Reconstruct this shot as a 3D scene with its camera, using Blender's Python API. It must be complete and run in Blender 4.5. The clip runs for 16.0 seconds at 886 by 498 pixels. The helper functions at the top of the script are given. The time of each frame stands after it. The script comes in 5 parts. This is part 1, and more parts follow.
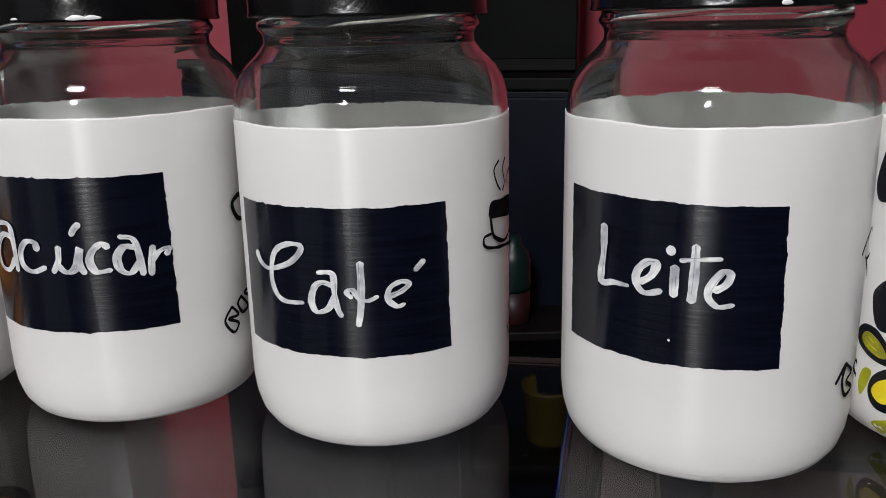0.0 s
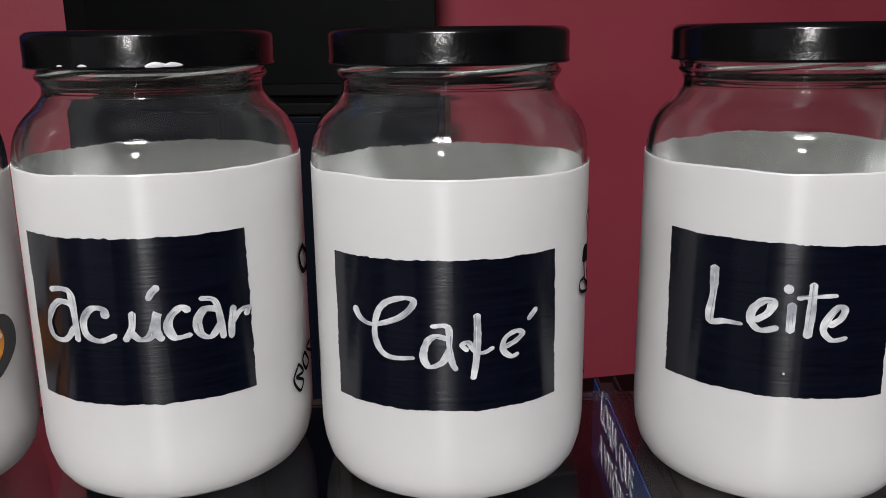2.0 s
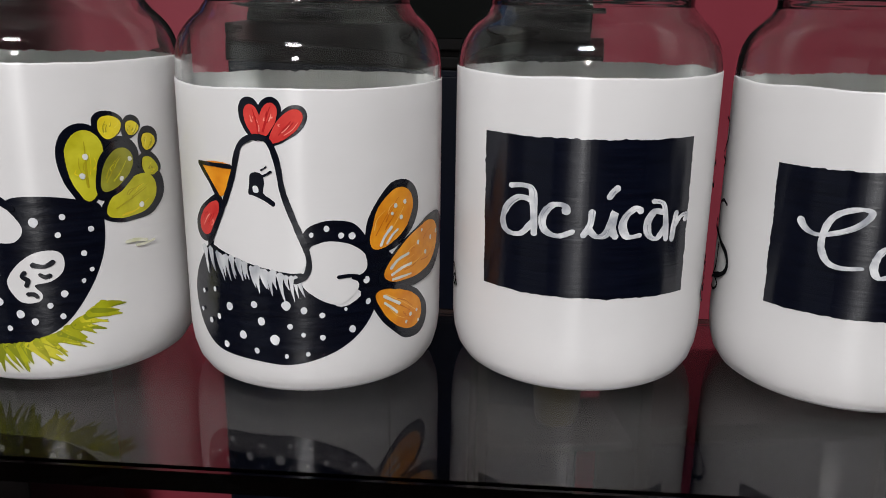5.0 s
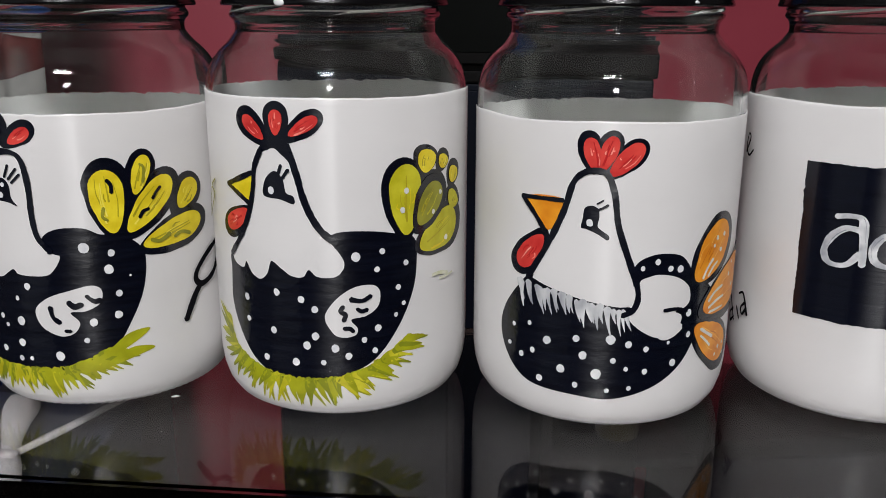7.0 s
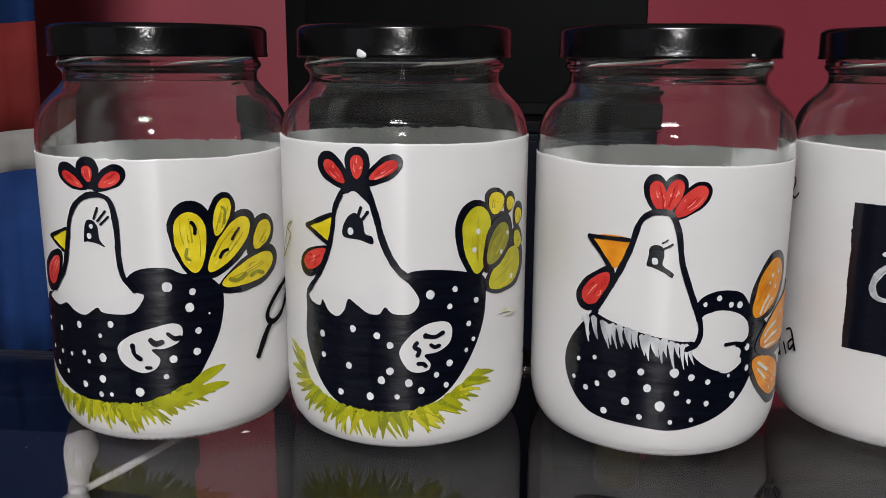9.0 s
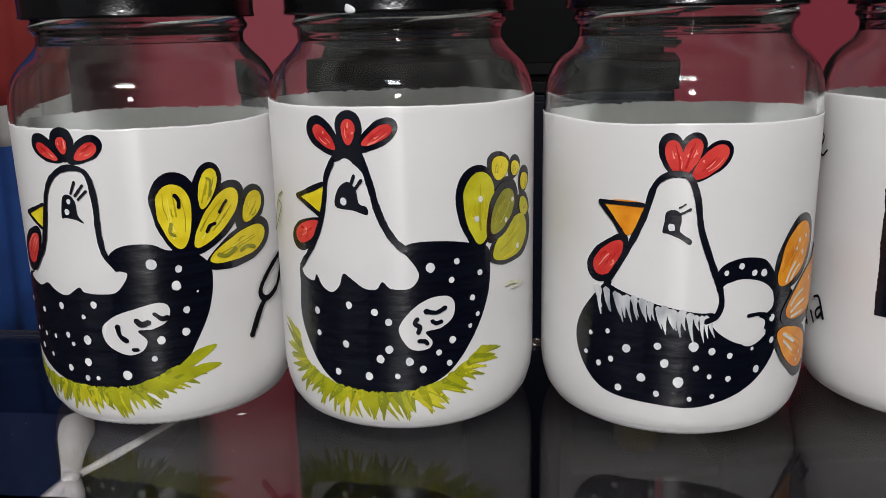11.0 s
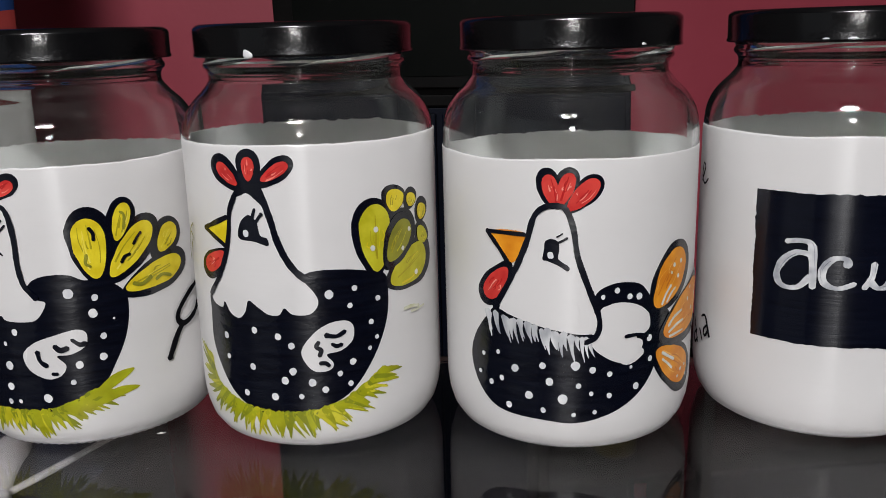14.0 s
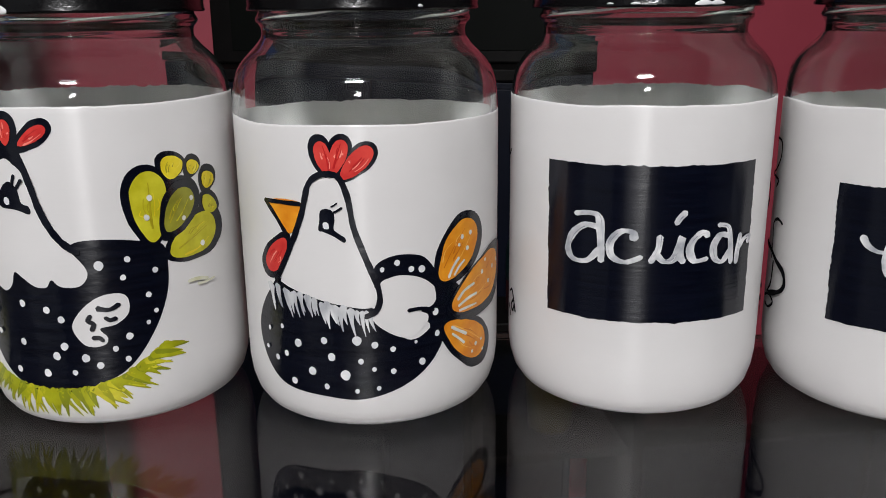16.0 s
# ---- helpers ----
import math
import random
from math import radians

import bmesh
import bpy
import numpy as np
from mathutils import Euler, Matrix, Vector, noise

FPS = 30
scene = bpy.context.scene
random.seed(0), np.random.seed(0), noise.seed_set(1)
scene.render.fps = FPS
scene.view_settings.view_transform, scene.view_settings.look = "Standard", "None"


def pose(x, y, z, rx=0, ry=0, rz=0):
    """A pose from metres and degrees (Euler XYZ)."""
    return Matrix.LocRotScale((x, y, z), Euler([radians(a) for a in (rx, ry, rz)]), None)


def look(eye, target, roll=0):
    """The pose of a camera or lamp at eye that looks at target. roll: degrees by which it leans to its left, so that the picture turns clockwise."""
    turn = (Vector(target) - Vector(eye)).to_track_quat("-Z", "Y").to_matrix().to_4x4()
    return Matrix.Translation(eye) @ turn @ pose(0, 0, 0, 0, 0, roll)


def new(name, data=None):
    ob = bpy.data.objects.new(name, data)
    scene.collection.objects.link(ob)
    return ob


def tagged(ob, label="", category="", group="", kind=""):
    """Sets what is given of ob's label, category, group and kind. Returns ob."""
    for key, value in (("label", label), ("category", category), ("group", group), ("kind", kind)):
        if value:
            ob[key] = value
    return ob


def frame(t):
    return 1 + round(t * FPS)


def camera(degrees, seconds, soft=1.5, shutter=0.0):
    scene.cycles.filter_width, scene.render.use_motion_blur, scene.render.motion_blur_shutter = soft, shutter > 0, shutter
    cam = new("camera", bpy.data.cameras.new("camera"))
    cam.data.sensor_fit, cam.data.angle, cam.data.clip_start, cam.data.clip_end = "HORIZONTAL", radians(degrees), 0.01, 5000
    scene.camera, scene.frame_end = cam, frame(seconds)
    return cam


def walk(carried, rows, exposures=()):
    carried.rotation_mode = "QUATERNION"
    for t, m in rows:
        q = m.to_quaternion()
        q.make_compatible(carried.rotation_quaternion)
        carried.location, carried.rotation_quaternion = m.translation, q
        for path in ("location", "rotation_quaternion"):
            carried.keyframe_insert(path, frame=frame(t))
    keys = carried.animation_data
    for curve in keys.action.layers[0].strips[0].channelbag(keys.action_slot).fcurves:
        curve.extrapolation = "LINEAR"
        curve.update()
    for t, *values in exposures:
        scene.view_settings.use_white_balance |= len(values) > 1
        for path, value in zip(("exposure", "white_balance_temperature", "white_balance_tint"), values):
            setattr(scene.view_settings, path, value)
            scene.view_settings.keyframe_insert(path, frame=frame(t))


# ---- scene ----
cam = camera(54.28, 16.0, 0.9)
# seconds, place in metres above the glass top, then yaw, pitch and roll in degrees
ROWS = [
    (0.0, 0.0044, 0.0006, 0.1293, -0.64, -15.25, 1.19),
    (0.5, 0.0183, -0.0039, 0.1232, 3.32, -16.29, 1.67),
    (1.0, -0.0015, 0.0008, 0.1278, 0.51, -15.64, 2.01),
    (1.5, -0.0559, 0.0125, 0.1332, -6.65, -15.62, 1.86),
    (2.0, -0.0737, 0.0137, 0.1381, -11.96, -14.10, 0.66),
    (2.5, -0.0874, 0.0140, 0.1371, -12.77, -14.52, 0.14),
    (3.0, -0.0848, 0.0106, 0.1362, -14.06, -14.32, -0.24),
    (3.5, -0.0914, 0.0117, 0.1358, -13.16, -15.74, -1.05),
    (4.0, -0.1180, 0.0123, 0.1326, -9.70, -15.35, -1.03),
    (4.5, -0.1460, 0.0118, 0.1278, -7.10, -16.01, -0.93),
    (5.0, -0.1793, 0.0120, 0.1240, -5.06, -16.42, -0.78),
    (7.5, -0.2907, 0.0249, 0.1294, -4.04, -15.07, -0.14),
    (8.0, -0.3042, 0.0170, 0.1291, -4.23, -14.23, -0.12),
    (8.5, -0.3005, 0.0153, 0.1310, -4.89, -13.15, -0.29),
    (9.0, -0.2997, 0.0124, 0.1292, -5.03, -12.49, -0.26),
    (11.5, -0.2876, 0.0323, 0.1267, -4.11, -15.13, 1.33),
    (12.0, -0.2812, 0.0287, 0.1295, -4.33, -14.27, 1.46),
    (12.5, -0.2763, 0.0220, 0.1345, -4.28, -14.28, 2.01),
    (13.0, -0.2740, 0.0158, 0.1357, -4.67, -14.53, 1.98),
    (13.5, -0.2721, 0.0141, 0.1364, -4.69, -14.30, 1.68),
    (14.0, -0.2639, 0.0127, 0.1363, -4.79, -14.32, 1.52),
    (14.5, -0.2531, 0.0123, 0.1336, -4.79, -14.29, 1.68),
    (15.0, -0.2424, 0.0148, 0.1350, -5.27, -15.51, 1.28),
    (15.5, -0.2339, 0.0165, 0.1329, -6.35, -15.77, 0.65),
    (16.0, -0.2073, 0.0162, 0.1307, -7.12, -15.85, 0.57),
]
walk(cam, [(t, pose(x, y, z, 90 + pitch, roll, yaw)) for t, x, y, z, yaw, pitch, roll in ROWS],
     [(0.0, 0.14), (1.0, 0.06), (2.5, 0.10), (4.0, 0.16), (5.0, 0.03), (9.0, 0.0), (12.0, 0.0), (14.0, -0.02), (16.0, 0.03)])

# ---- light: one hanging tube fixture, an added side fill and a small low flash stand-in in a closed room ----
world = bpy.data.worlds.new("room_air")
scene.world = world
world.use_nodes = True
world.node_tree.nodes["Background"].inputs[0].default_value = (0.05, 0.05, 0.055, 1)
world.node_tree.nodes["Background"].inputs[1].default_value = 0.3


def area_lamp(name, place, target, size_x, size_y, watts, colour):
    data = bpy.data.lights.new(name, "AREA")
    data.shape, data.size, data.size_y, data.energy, data.color = "RECTANGLE", size_x, size_y, watts, colour
    ob = new(name, data)
    ob.matrix_world = look(place, target)
    return ob


area_lamp("hanging_tube_light", (-0.56, -1.30, 1.40), (-0.20, 0.3, 0.05), 0.46, 0.10, 46.0, (0.99, 0.985, 1.0))
# added soft bluish fill from the left; the west wall has no opening
area_lamp("left_fill", (-2.55, -0.9, 0.35), (-0.25, 0.3, 0.1), 2.6, 2.3, 3.0, (0.90, 0.95, 1.0))
# fixed stand-in for the flash at the camera, added to fill the jars' insides
flash = bpy.data.lights.new("flash_stand_in", "POINT")
flash.energy, flash.shadow_soft_size, flash.color = 7.5, 0.055, (1.0, 0.98, 0.96)
new("flash_stand_in", flash).location = (-0.38, -0.80, 0.42)


# ---- materials ----
def material(name, colour, rough=0.5, metal=0.0, coat=0.0):
    m = bpy.data.materials.new(name)
    m.use_nodes = True
    b = m.node_tree.nodes["Principled BSDF"]
    b.inputs["Base Color"].default_value = (*colour, 1)
    b.inputs["Roughness"].default_value = rough
    b.inputs["Metallic"].default_value = metal
    b.inputs["Coat Weight"].default_value = coat
    return m


def brushed(m, amount):
    """Gloss drawn out across the brush strokes, which run round the upright axis."""
    nt = m.node_tree
    b = nt.nodes["Principled BSDF"]
    tan = nt.nodes.new("ShaderNodeTangent")
    tan.direction_type, tan.axis = "RADIAL", "Z"
    b.inputs["Anisotropic"].default_value = amount
    b.inputs["Anisotropic Rotation"].default_value = 0.25
    nt.links.new(tan.outputs["Tangent"], b.inputs["Tangent"])
    return m


def vary(m, low, high, scale=20.0, stretch=(1, 1, 1), bump=0.0, bump_scale=None, bump_stretch=None, distance=0.0005, rough=None):
    """Mottles the colour between low and high, and adds fine relief."""
    nt = m.node_tree
    b = nt.nodes["Principled BSDF"]
    co = nt.nodes.new("ShaderNodeTexCoord")

    def noise_at(sc, st, detail):
        mp = nt.nodes.new("ShaderNodeMapping")
        mp.inputs["Scale"].default_value = st
        n = nt.nodes.new("ShaderNodeTexNoise")
        n.inputs["Scale"].default_value, n.inputs["Detail"].default_value = sc, detail
        nt.links.new(co.outputs["Object"], mp.inputs["Vector"])
        nt.links.new(mp.outputs["Vector"], n.inputs["Vector"])
        return n

    n = noise_at(scale, stretch, 4)
    ramp = nt.nodes.new("ShaderNodeValToRGB")
    ramp.color_ramp.elements[0].position, ramp.color_ramp.elements[1].position = 0.3, 0.7
    ramp.color_ramp.elements[0].color, ramp.color_ramp.elements[1].color = (*low, 1), (*high, 1)
    nt.links.new(n.outputs["Fac"], ramp.inputs["Fac"])
    nt.links.new(ramp.outputs["Color"], b.inputs["Base Color"])
    if rough:
        mr = nt.nodes.new("ShaderNodeMapRange")
        mr.inputs["To Min"].default_value, mr.inputs["To Max"].default_value = rough
        nt.links.new(n.outputs["Fac"], mr.inputs["Value"])
        nt.links.new(mr.outputs["Result"], b.inputs["Roughness"])
    if bump:
        n2 = noise_at(bump_scale or scale * 4, bump_stretch or stretch, 3)
        bp = nt.nodes.new("ShaderNodeBump")
        bp.inputs["Strength"].default_value, bp.inputs["Distance"].default_value = bump, distance
        nt.links.new(n2.outputs["Fac"], bp.inputs["Height"])
        nt.links.new(bp.outputs["Normal"], b.inputs["Normal"])
    return m


BRUSH = (1, 1, 14)  # strokes run round the jar
WHITE_COAT = brushed(vary(material("white_enamel", (0.8, 0.8, 0.8), 0.30), (0.765, 0.748, 0.742), (0.82, 0.805, 0.80), 18, (1, 1, 2), 0.10, 60, BRUSH, 0.0003), 1.0)


def let_light_through(m, share):
    """A thin coat that passes a little light."""
    nt = m.node_tree
    b, out = nt.nodes["Principled BSDF"], nt.nodes["Material Output"]
    thin = nt.nodes.new("ShaderNodeBsdfTranslucent")
    thin.inputs["Color"].default_value = (0.8, 0.79, 0.77, 1)
    mix = nt.nodes.new("ShaderNodeMixShader")
    mix.inputs["Fac"].default_value = share
    nt.links.new(b.outputs["BSDF"], mix.inputs[1])
    nt.links.new(thin.outputs["BSDF"], mix.inputs[2])
    nt.links.new(mix.outputs["Shader"], out.inputs["Surface"])


let_light_through(WHITE_COAT, 0.2)
UNDERSIDE = vary(material("matt_paint_underside", (0.6, 0.6, 0.59), 0.9), (0.50, 0.50, 0.50), (0.72, 0.72, 0.72), 90, (1, 1, 0.4))
UNDERSIDE.node_tree.nodes["Principled BSDF"].inputs["Specular IOR Level"].default_value = 0.0
let_light_through(UNDERSIDE, 0.6)
WHITE = vary(material("white_brush_paint", (0.8, 0.8, 0.8), 0.4), (0.52, 0.53, 0.56), (0.80, 0.80, 0.79), 230, (1, 1, 1), 0.3, 300, (1, 1, 1), 0.0003)
PALE = vary(material("pale_brush_paint", (0.7, 0.7, 0.68), 0.4), (0.52, 0.53, 0.52), (0.74, 0.73, 0.70), 200)
NAVY = brushed(vary(material("navy_black_paint", (0.004, 0.006, 0.014), 0.25), (0.0010, 0.0016, 0.0048), (0.0026, 0.0038, 0.0095), 60, BRUSH, 0.45, 85, (1, 1, 3.2), 0.0007, (0.18, 0.26)), 0.95)
NAVY.node_tree.nodes["Principled BSDF"].inputs["Specular IOR Level"].default_value = 0.8
LABEL = brushed(vary(material("navy_black_label_paint", (0.004, 0.006, 0.014), 0.25), (0.0010, 0.0016, 0.0050), (0.0026, 0.0038, 0.0100), 60, BRUSH, 0.24, 60, (1.0, 1.0, 17), 0.0004, (0.20, 0.26)), 1.0)
LABEL.node_tree.nodes["Principled BSDF"].inputs["Specular IOR Level"].default_value = 0.6
RED_DEEP = vary(material("deep_red_brush_paint", (0.4, 0.01, 0.01), 0.35), (0.32, 0.006, 0.008), (0.48, 0.014, 0.014), 180)
RED_LIGHT = vary(material("light_red_brush_paint", (0.8, 0.25, 0.2), 0.35), (0.78, 0.16, 0.12), (0.85, 0.34, 0.28), 180)
GRASS = vary(material("grass_green_brush_paint", (0.34, 0.38, 0.01), 0.35), (0.25, 0.26, 0.004), (0.40, 0.41, 0.012), 150, (1, 1, 1), 0.3, 250, (1, 1, 1), 0.0003)
GRASS_DEEP = vary(material("deep_green_brush_paint", (0.2, 0.22, 0.01), 0.35), (0.16, 0.18, 0.006), (0.24, 0.27, 0.012), 150)
RED = vary(material("red_brush_paint", (0.6, 0.03, 0.02), 0.35), (0.44, 0.012, 0.014), (0.66, 0.06, 0.045), 140, (1, 1, 1), 0.3, 250, (1, 1, 1), 0.0003)
YELLOW = vary(material("yellow_brush_paint", (0.5, 0.4, 0.03), 0.35), (0.58, 0.44, 0.006), (0.80, 0.66, 0.03), 170, (1, 1, 1), 0.3, 250, (1, 1, 1), 0.0003)
OLIVE = vary(material("olive_brush_paint", (0.3, 0.3, 0.02), 0.35), (0.40, 0.365, 0.007), (0.57, 0.53, 0.03), 170, (1, 1, 1), 0.3, 250, (1, 1, 1), 0.0003)
OLIVE2 = vary(material("dark_olive_brush_paint", (0.15, 0.15, 0.02), 0.35), (0.17, 0.165, 0.010), (0.30, 0.29, 0.03), 170)
YELLOW_PALE = vary(material("pale_yellow_brush_paint", (0.8, 0.7, 0.1), 0.35), (0.72, 0.60, 0.03), (0.84, 0.74, 0.13), 180)
OLIVE_WARM = vary(material("brownish_olive_brush_paint", (0.3, 0.25, 0.02), 0.35), (0.30, 0.25, 0.006), (0.42, 0.36, 0.015), 180)
ORANGE_DEEP = vary(material("deep_orange_brush_paint", (0.5, 0.15, 0.01), 0.35), (0.46, 0.115, 0.004), (0.58, 0.17, 0.010), 180)
ORANGE_PALE = vary(material("pale_orange_brush_paint", (0.85, 0.42, 0.08), 0.35), (0.78, 0.36, 0.04), (0.86, 0.48, 0.12), 180)
ORANGE = vary(material("orange_brush_paint", (0.6, 0.22, 0.02), 0.35), (0.62, 0.19, 0.006), (0.80, 0.33, 0.02), 170, (1, 1, 1), 0.3, 250, (1, 1, 1), 0.0003)
GREY_WHITE = vary(material("thin_white_brush_paint", (0.6, 0.6, 0.6), 0.4), (0.24, 0.25, 0.28), (0.72, 0.72, 0.72), 190, (1, 1, 0.4), 0.3, 300, (1, 1, 1), 0.0003)
INK = vary(material("black_marker_ink", (0.01, 0.01, 0.012), 0.85), (0.003, 0.003, 0.004), (0.008, 0.008, 0.010), 120)
INK.node_tree.nodes["Principled BSDF"].inputs["Specular IOR Level"].default_value = 0.05
SMUDGE = vary(material("thin_olive_smudge", (0.6, 0.6, 0.4), 0.4), (0.48, 0.48, 0.26), (0.72, 0.71, 0.60), 300)
LETTER_GREY = vary(material("thin_grey_letter_paint", (0.3, 0.3, 0.33), 0.45), (0.13, 0.14, 0.17), (0.32, 0.33, 0.37), 210)
LETTER = vary(material("chalky_white_letter_paint", (0.7, 0.7, 0.7), 0.45), (0.30, 0.31, 0.34), (0.80, 0.80, 0.80), 210, (1, 1, 1), 0.3, 300, (1, 1, 1), 0.0003)
STREAKS = {RED: (RED_LIGHT, RED_DEEP), YELLOW: (YELLOW_PALE, OLIVE_WARM), OLIVE: (YELLOW, OLIVE_WARM), OLIVE2: (OLIVE, OLIVE_WARM), ORANGE: (ORANGE_PALE, ORANGE_DEEP)}
LID_BLACK = vary(material("black_lacquered_tin", (0.004, 0.004, 0.005), 0.16), (0.0015, 0.0015, 0.0018), (0.003, 0.003, 0.0035), 40, (1, 1, 1), 0.25, 800, (1, 1, 1), 0.0003, (0.12, 0.20))


def glass(name, tint, rough=0.0, ior=1.48):
    m = material(name, tint, rough)
    b = m.node_tree.nodes["Principled BSDF"]
    b.inputs["Transmission Weight"].default_value = 1.0
    b.inputs["IOR"].default_value = ior
    return m


JAR_GLASS = glass("clear_jar_glass", (0.95, 0.97, 0.96))


def wavy(m, scale, strength, distance):
    nt = m.node_tree
    co, n, bp = nt.nodes.new("ShaderNodeTexCoord"), nt.nodes.new("ShaderNodeTexNoise"), nt.nodes.new("ShaderNodeBump")
    n.inputs["Scale"].default_value, n.inputs["Detail"].default_value = scale, 2
    bp.inputs["Strength"].default_value, bp.inputs["Distance"].default_value = strength, distance
    nt.links.new(co.outputs["Object"], n.inputs["Vector"])
    nt.links.new(n.outputs["Fac"], bp.inputs["Height"])
    nt.links.new(bp.outputs["Normal"], nt.nodes["Principled BSDF"].inputs["Normal"])


wavy(JAR_GLASS, 35, 0.025, 0.0010)


def dusted(m, low, high):
    """A breath of dust and fingermarks over clear glass."""
    nt = m.node_tree
    b, out = nt.nodes["Principled BSDF"], nt.nodes["Material Output"]
    co, n, mr = nt.nodes.new("ShaderNodeTexCoord"), nt.nodes.new("ShaderNodeTexNoise"), nt.nodes.new("ShaderNodeMapRange")
    n.inputs["Scale"].default_value, n.inputs["Detail"].default_value = 45, 5
    mr.inputs["From Min"].default_value, mr.inputs["From Max"].default_value = 0.35, 0.7
    mr.inputs["To Min"].default_value, mr.inputs["To Max"].default_value = low, high
    dust = nt.nodes.new("ShaderNodeBsdfDiffuse")
    dust.inputs["Color"].default_value = (0.55, 0.53, 0.52, 1)
    mix = nt.nodes.new("ShaderNodeMixShader")
    nt.links.new(co.outputs["Object"], n.inputs["Vector"])
    nt.links.new(n.outputs["Fac"], mr.inputs["Value"])
    nt.links.new(mr.outputs["Result"], mix.inputs["Fac"])
    nt.links.new(b.outputs["BSDF"], mix.inputs[1])
    nt.links.new(dust.outputs["BSDF"], mix.inputs[2])
    nt.links.new(mix.outputs["Shader"], out.inputs["Surface"])


dusted(JAR_GLASS, 0.0, 0.009)
TABLE_GLASS = glass("dusty_table_glass", (0.49, 0.465, 0.462), 0.03, 1.31)
PINK = vary(material("pink_wall_paint", (0.42, 0.045, 0.075), 0.55), (0.50, 0.062, 0.098), (0.60, 0.085, 0.13), 2.2, (1, 1, 1), 0.2, 60, (1, 1, 1), 0.002)
PLASTER = vary(material("grey_plaster", (0.3, 0.29, 0.28), 0.8), (0.13, 0.125, 0.12), (0.18, 0.17, 0.165), 3.0, (1, 1, 1), 0.2, 80, (1, 1, 1), 0.002)
FLOOR_TILE = vary(material("dark_floor_tile", (0.05, 0.045, 0.045), 0.4), (0.09, 0.062, 0.056), (0.15, 0.105, 0.095), 4)
SCREEN = vary(material("dark_screen_glass", (0.010, 0.012, 0.011), 0.45), (0.0045, 0.0055, 0.005), (0.007, 0.008, 0.0072), 6)
SCREEN.node_tree.nodes["Principled BSDF"].inputs["Specular IOR Level"].default_value = 0.06
CASE = vary(material("black_plastic_case", (0.012, 0.010, 0.010), 0.5), (0.003, 0.0025, 0.0025), (0.006, 0.005, 0.005), 20)
CASE.node_tree.nodes["Principled BSDF"].inputs["Specular IOR Level"].default_value = 0.15


# ---- building helpers ----
def mesh_object(name, bm, mat, smooth=True):
    bmesh.ops.recalc_face_normals(bm, faces=bm.faces)
    me = bpy.data.meshes.new(name)
    bm.to_mesh(me)
    bm.free()
    for p in me.polygons:
        p.use_smooth = smooth
    me.materials.append(mat)
    return new(name, me)


def part(name, bm, mat, parent, label="", smooth=True):
    ob = mesh_object(name, bm, mat, smooth)
    ob.parent = parent
    if label:
        tagged(ob, label)
    return ob


def revolve(profile, segments=128, ripple=None):
    """A turned surface from (radius, height) pairs; pairs with no radius close on the axis. ripple shifts a ring point's height."""
    bm = bmesh.new()
    rings = []
    for i, (r, z) in enumerate(profile):
        if r < 1e-6:
            rings.append([bm.verts.new((0, 0, z))])
            continue
        ring = []
        for k in range(segments):
            a = 2 * math.pi * k / segments
            ring.append(bm.verts.new((r * math.sin(a), -r * math.cos(a), z + (ripple(i, a) if ripple else 0))))
        rings.append(ring)
    for a, b in zip(rings, rings[1:]):
        for k in range(segments):
            k2 = (k + 1) % segments
            if len(a) == 1:
                bm.faces.new((a[0], b[k2], b[k]))
            elif len(b) == 1:
                bm.faces.new((a[k], a[k2], b[0]))
            else:
                bm.faces.new((a[k], a[k2], b[k2], b[k]))
    return bm


def box_bm(x0, x1, y0, y1, z0, z1, bevel=0.0, segments=2):
    bm = bmesh.new()
    bmesh.ops.create_cube(bm, size=1)
    for v in bm.verts:
        v.co = ((x0 + x1) / 2 + v.co.x * (x1 - x0), (y0 + y1) / 2 + v.co.y * (y1 - y0), (z0 + z1) / 2 + v.co.z * (z1 - z0))
    if bevel:
        bmesh.ops.bevel(bm, geom=bm.edges[:], offset=bevel, segments=segments, affect="EDGES", profile=0.5)
    return bm


# ---- room ----
def structure(name, bm, mat, label):
    return tagged(mesh_object(name, bm, mat, False), label, kind="structure")


WALL_Y = 2.32
structure("wall_north", box_bm(-2.6, 2.6, WALL_Y, WALL_Y + 0.12, -1.35, 1.9), PINK, "matt pink painted wall behind the jars")
structure("wall_south", box_bm(-2.6, 2.6, -2.92, -2.8, -1.35, 1.9), PLASTER, "plain grey wall behind the viewer")
structure("wall_west", box_bm(-2.72, -2.6, -2.8, WALL_Y, -1.35, 1.9), PLASTER, "plain grey side wall")
structure("wall_east", box_bm(2.6, 2.72, -2.8, WALL_Y, -1.35, 1.9), PLASTER, "plain grey side wall")
structure("ceiling", box_bm(-2.6, 2.6, -2.8, WALL_Y, 1.9, 2.0), PLASTER, "plain grey ceiling")
structure("floor", box_bm(-2.6, 2.6, -2.8, WALL_Y, -1.45, -1.35), FLOOR_TILE, "dark tiled floor")


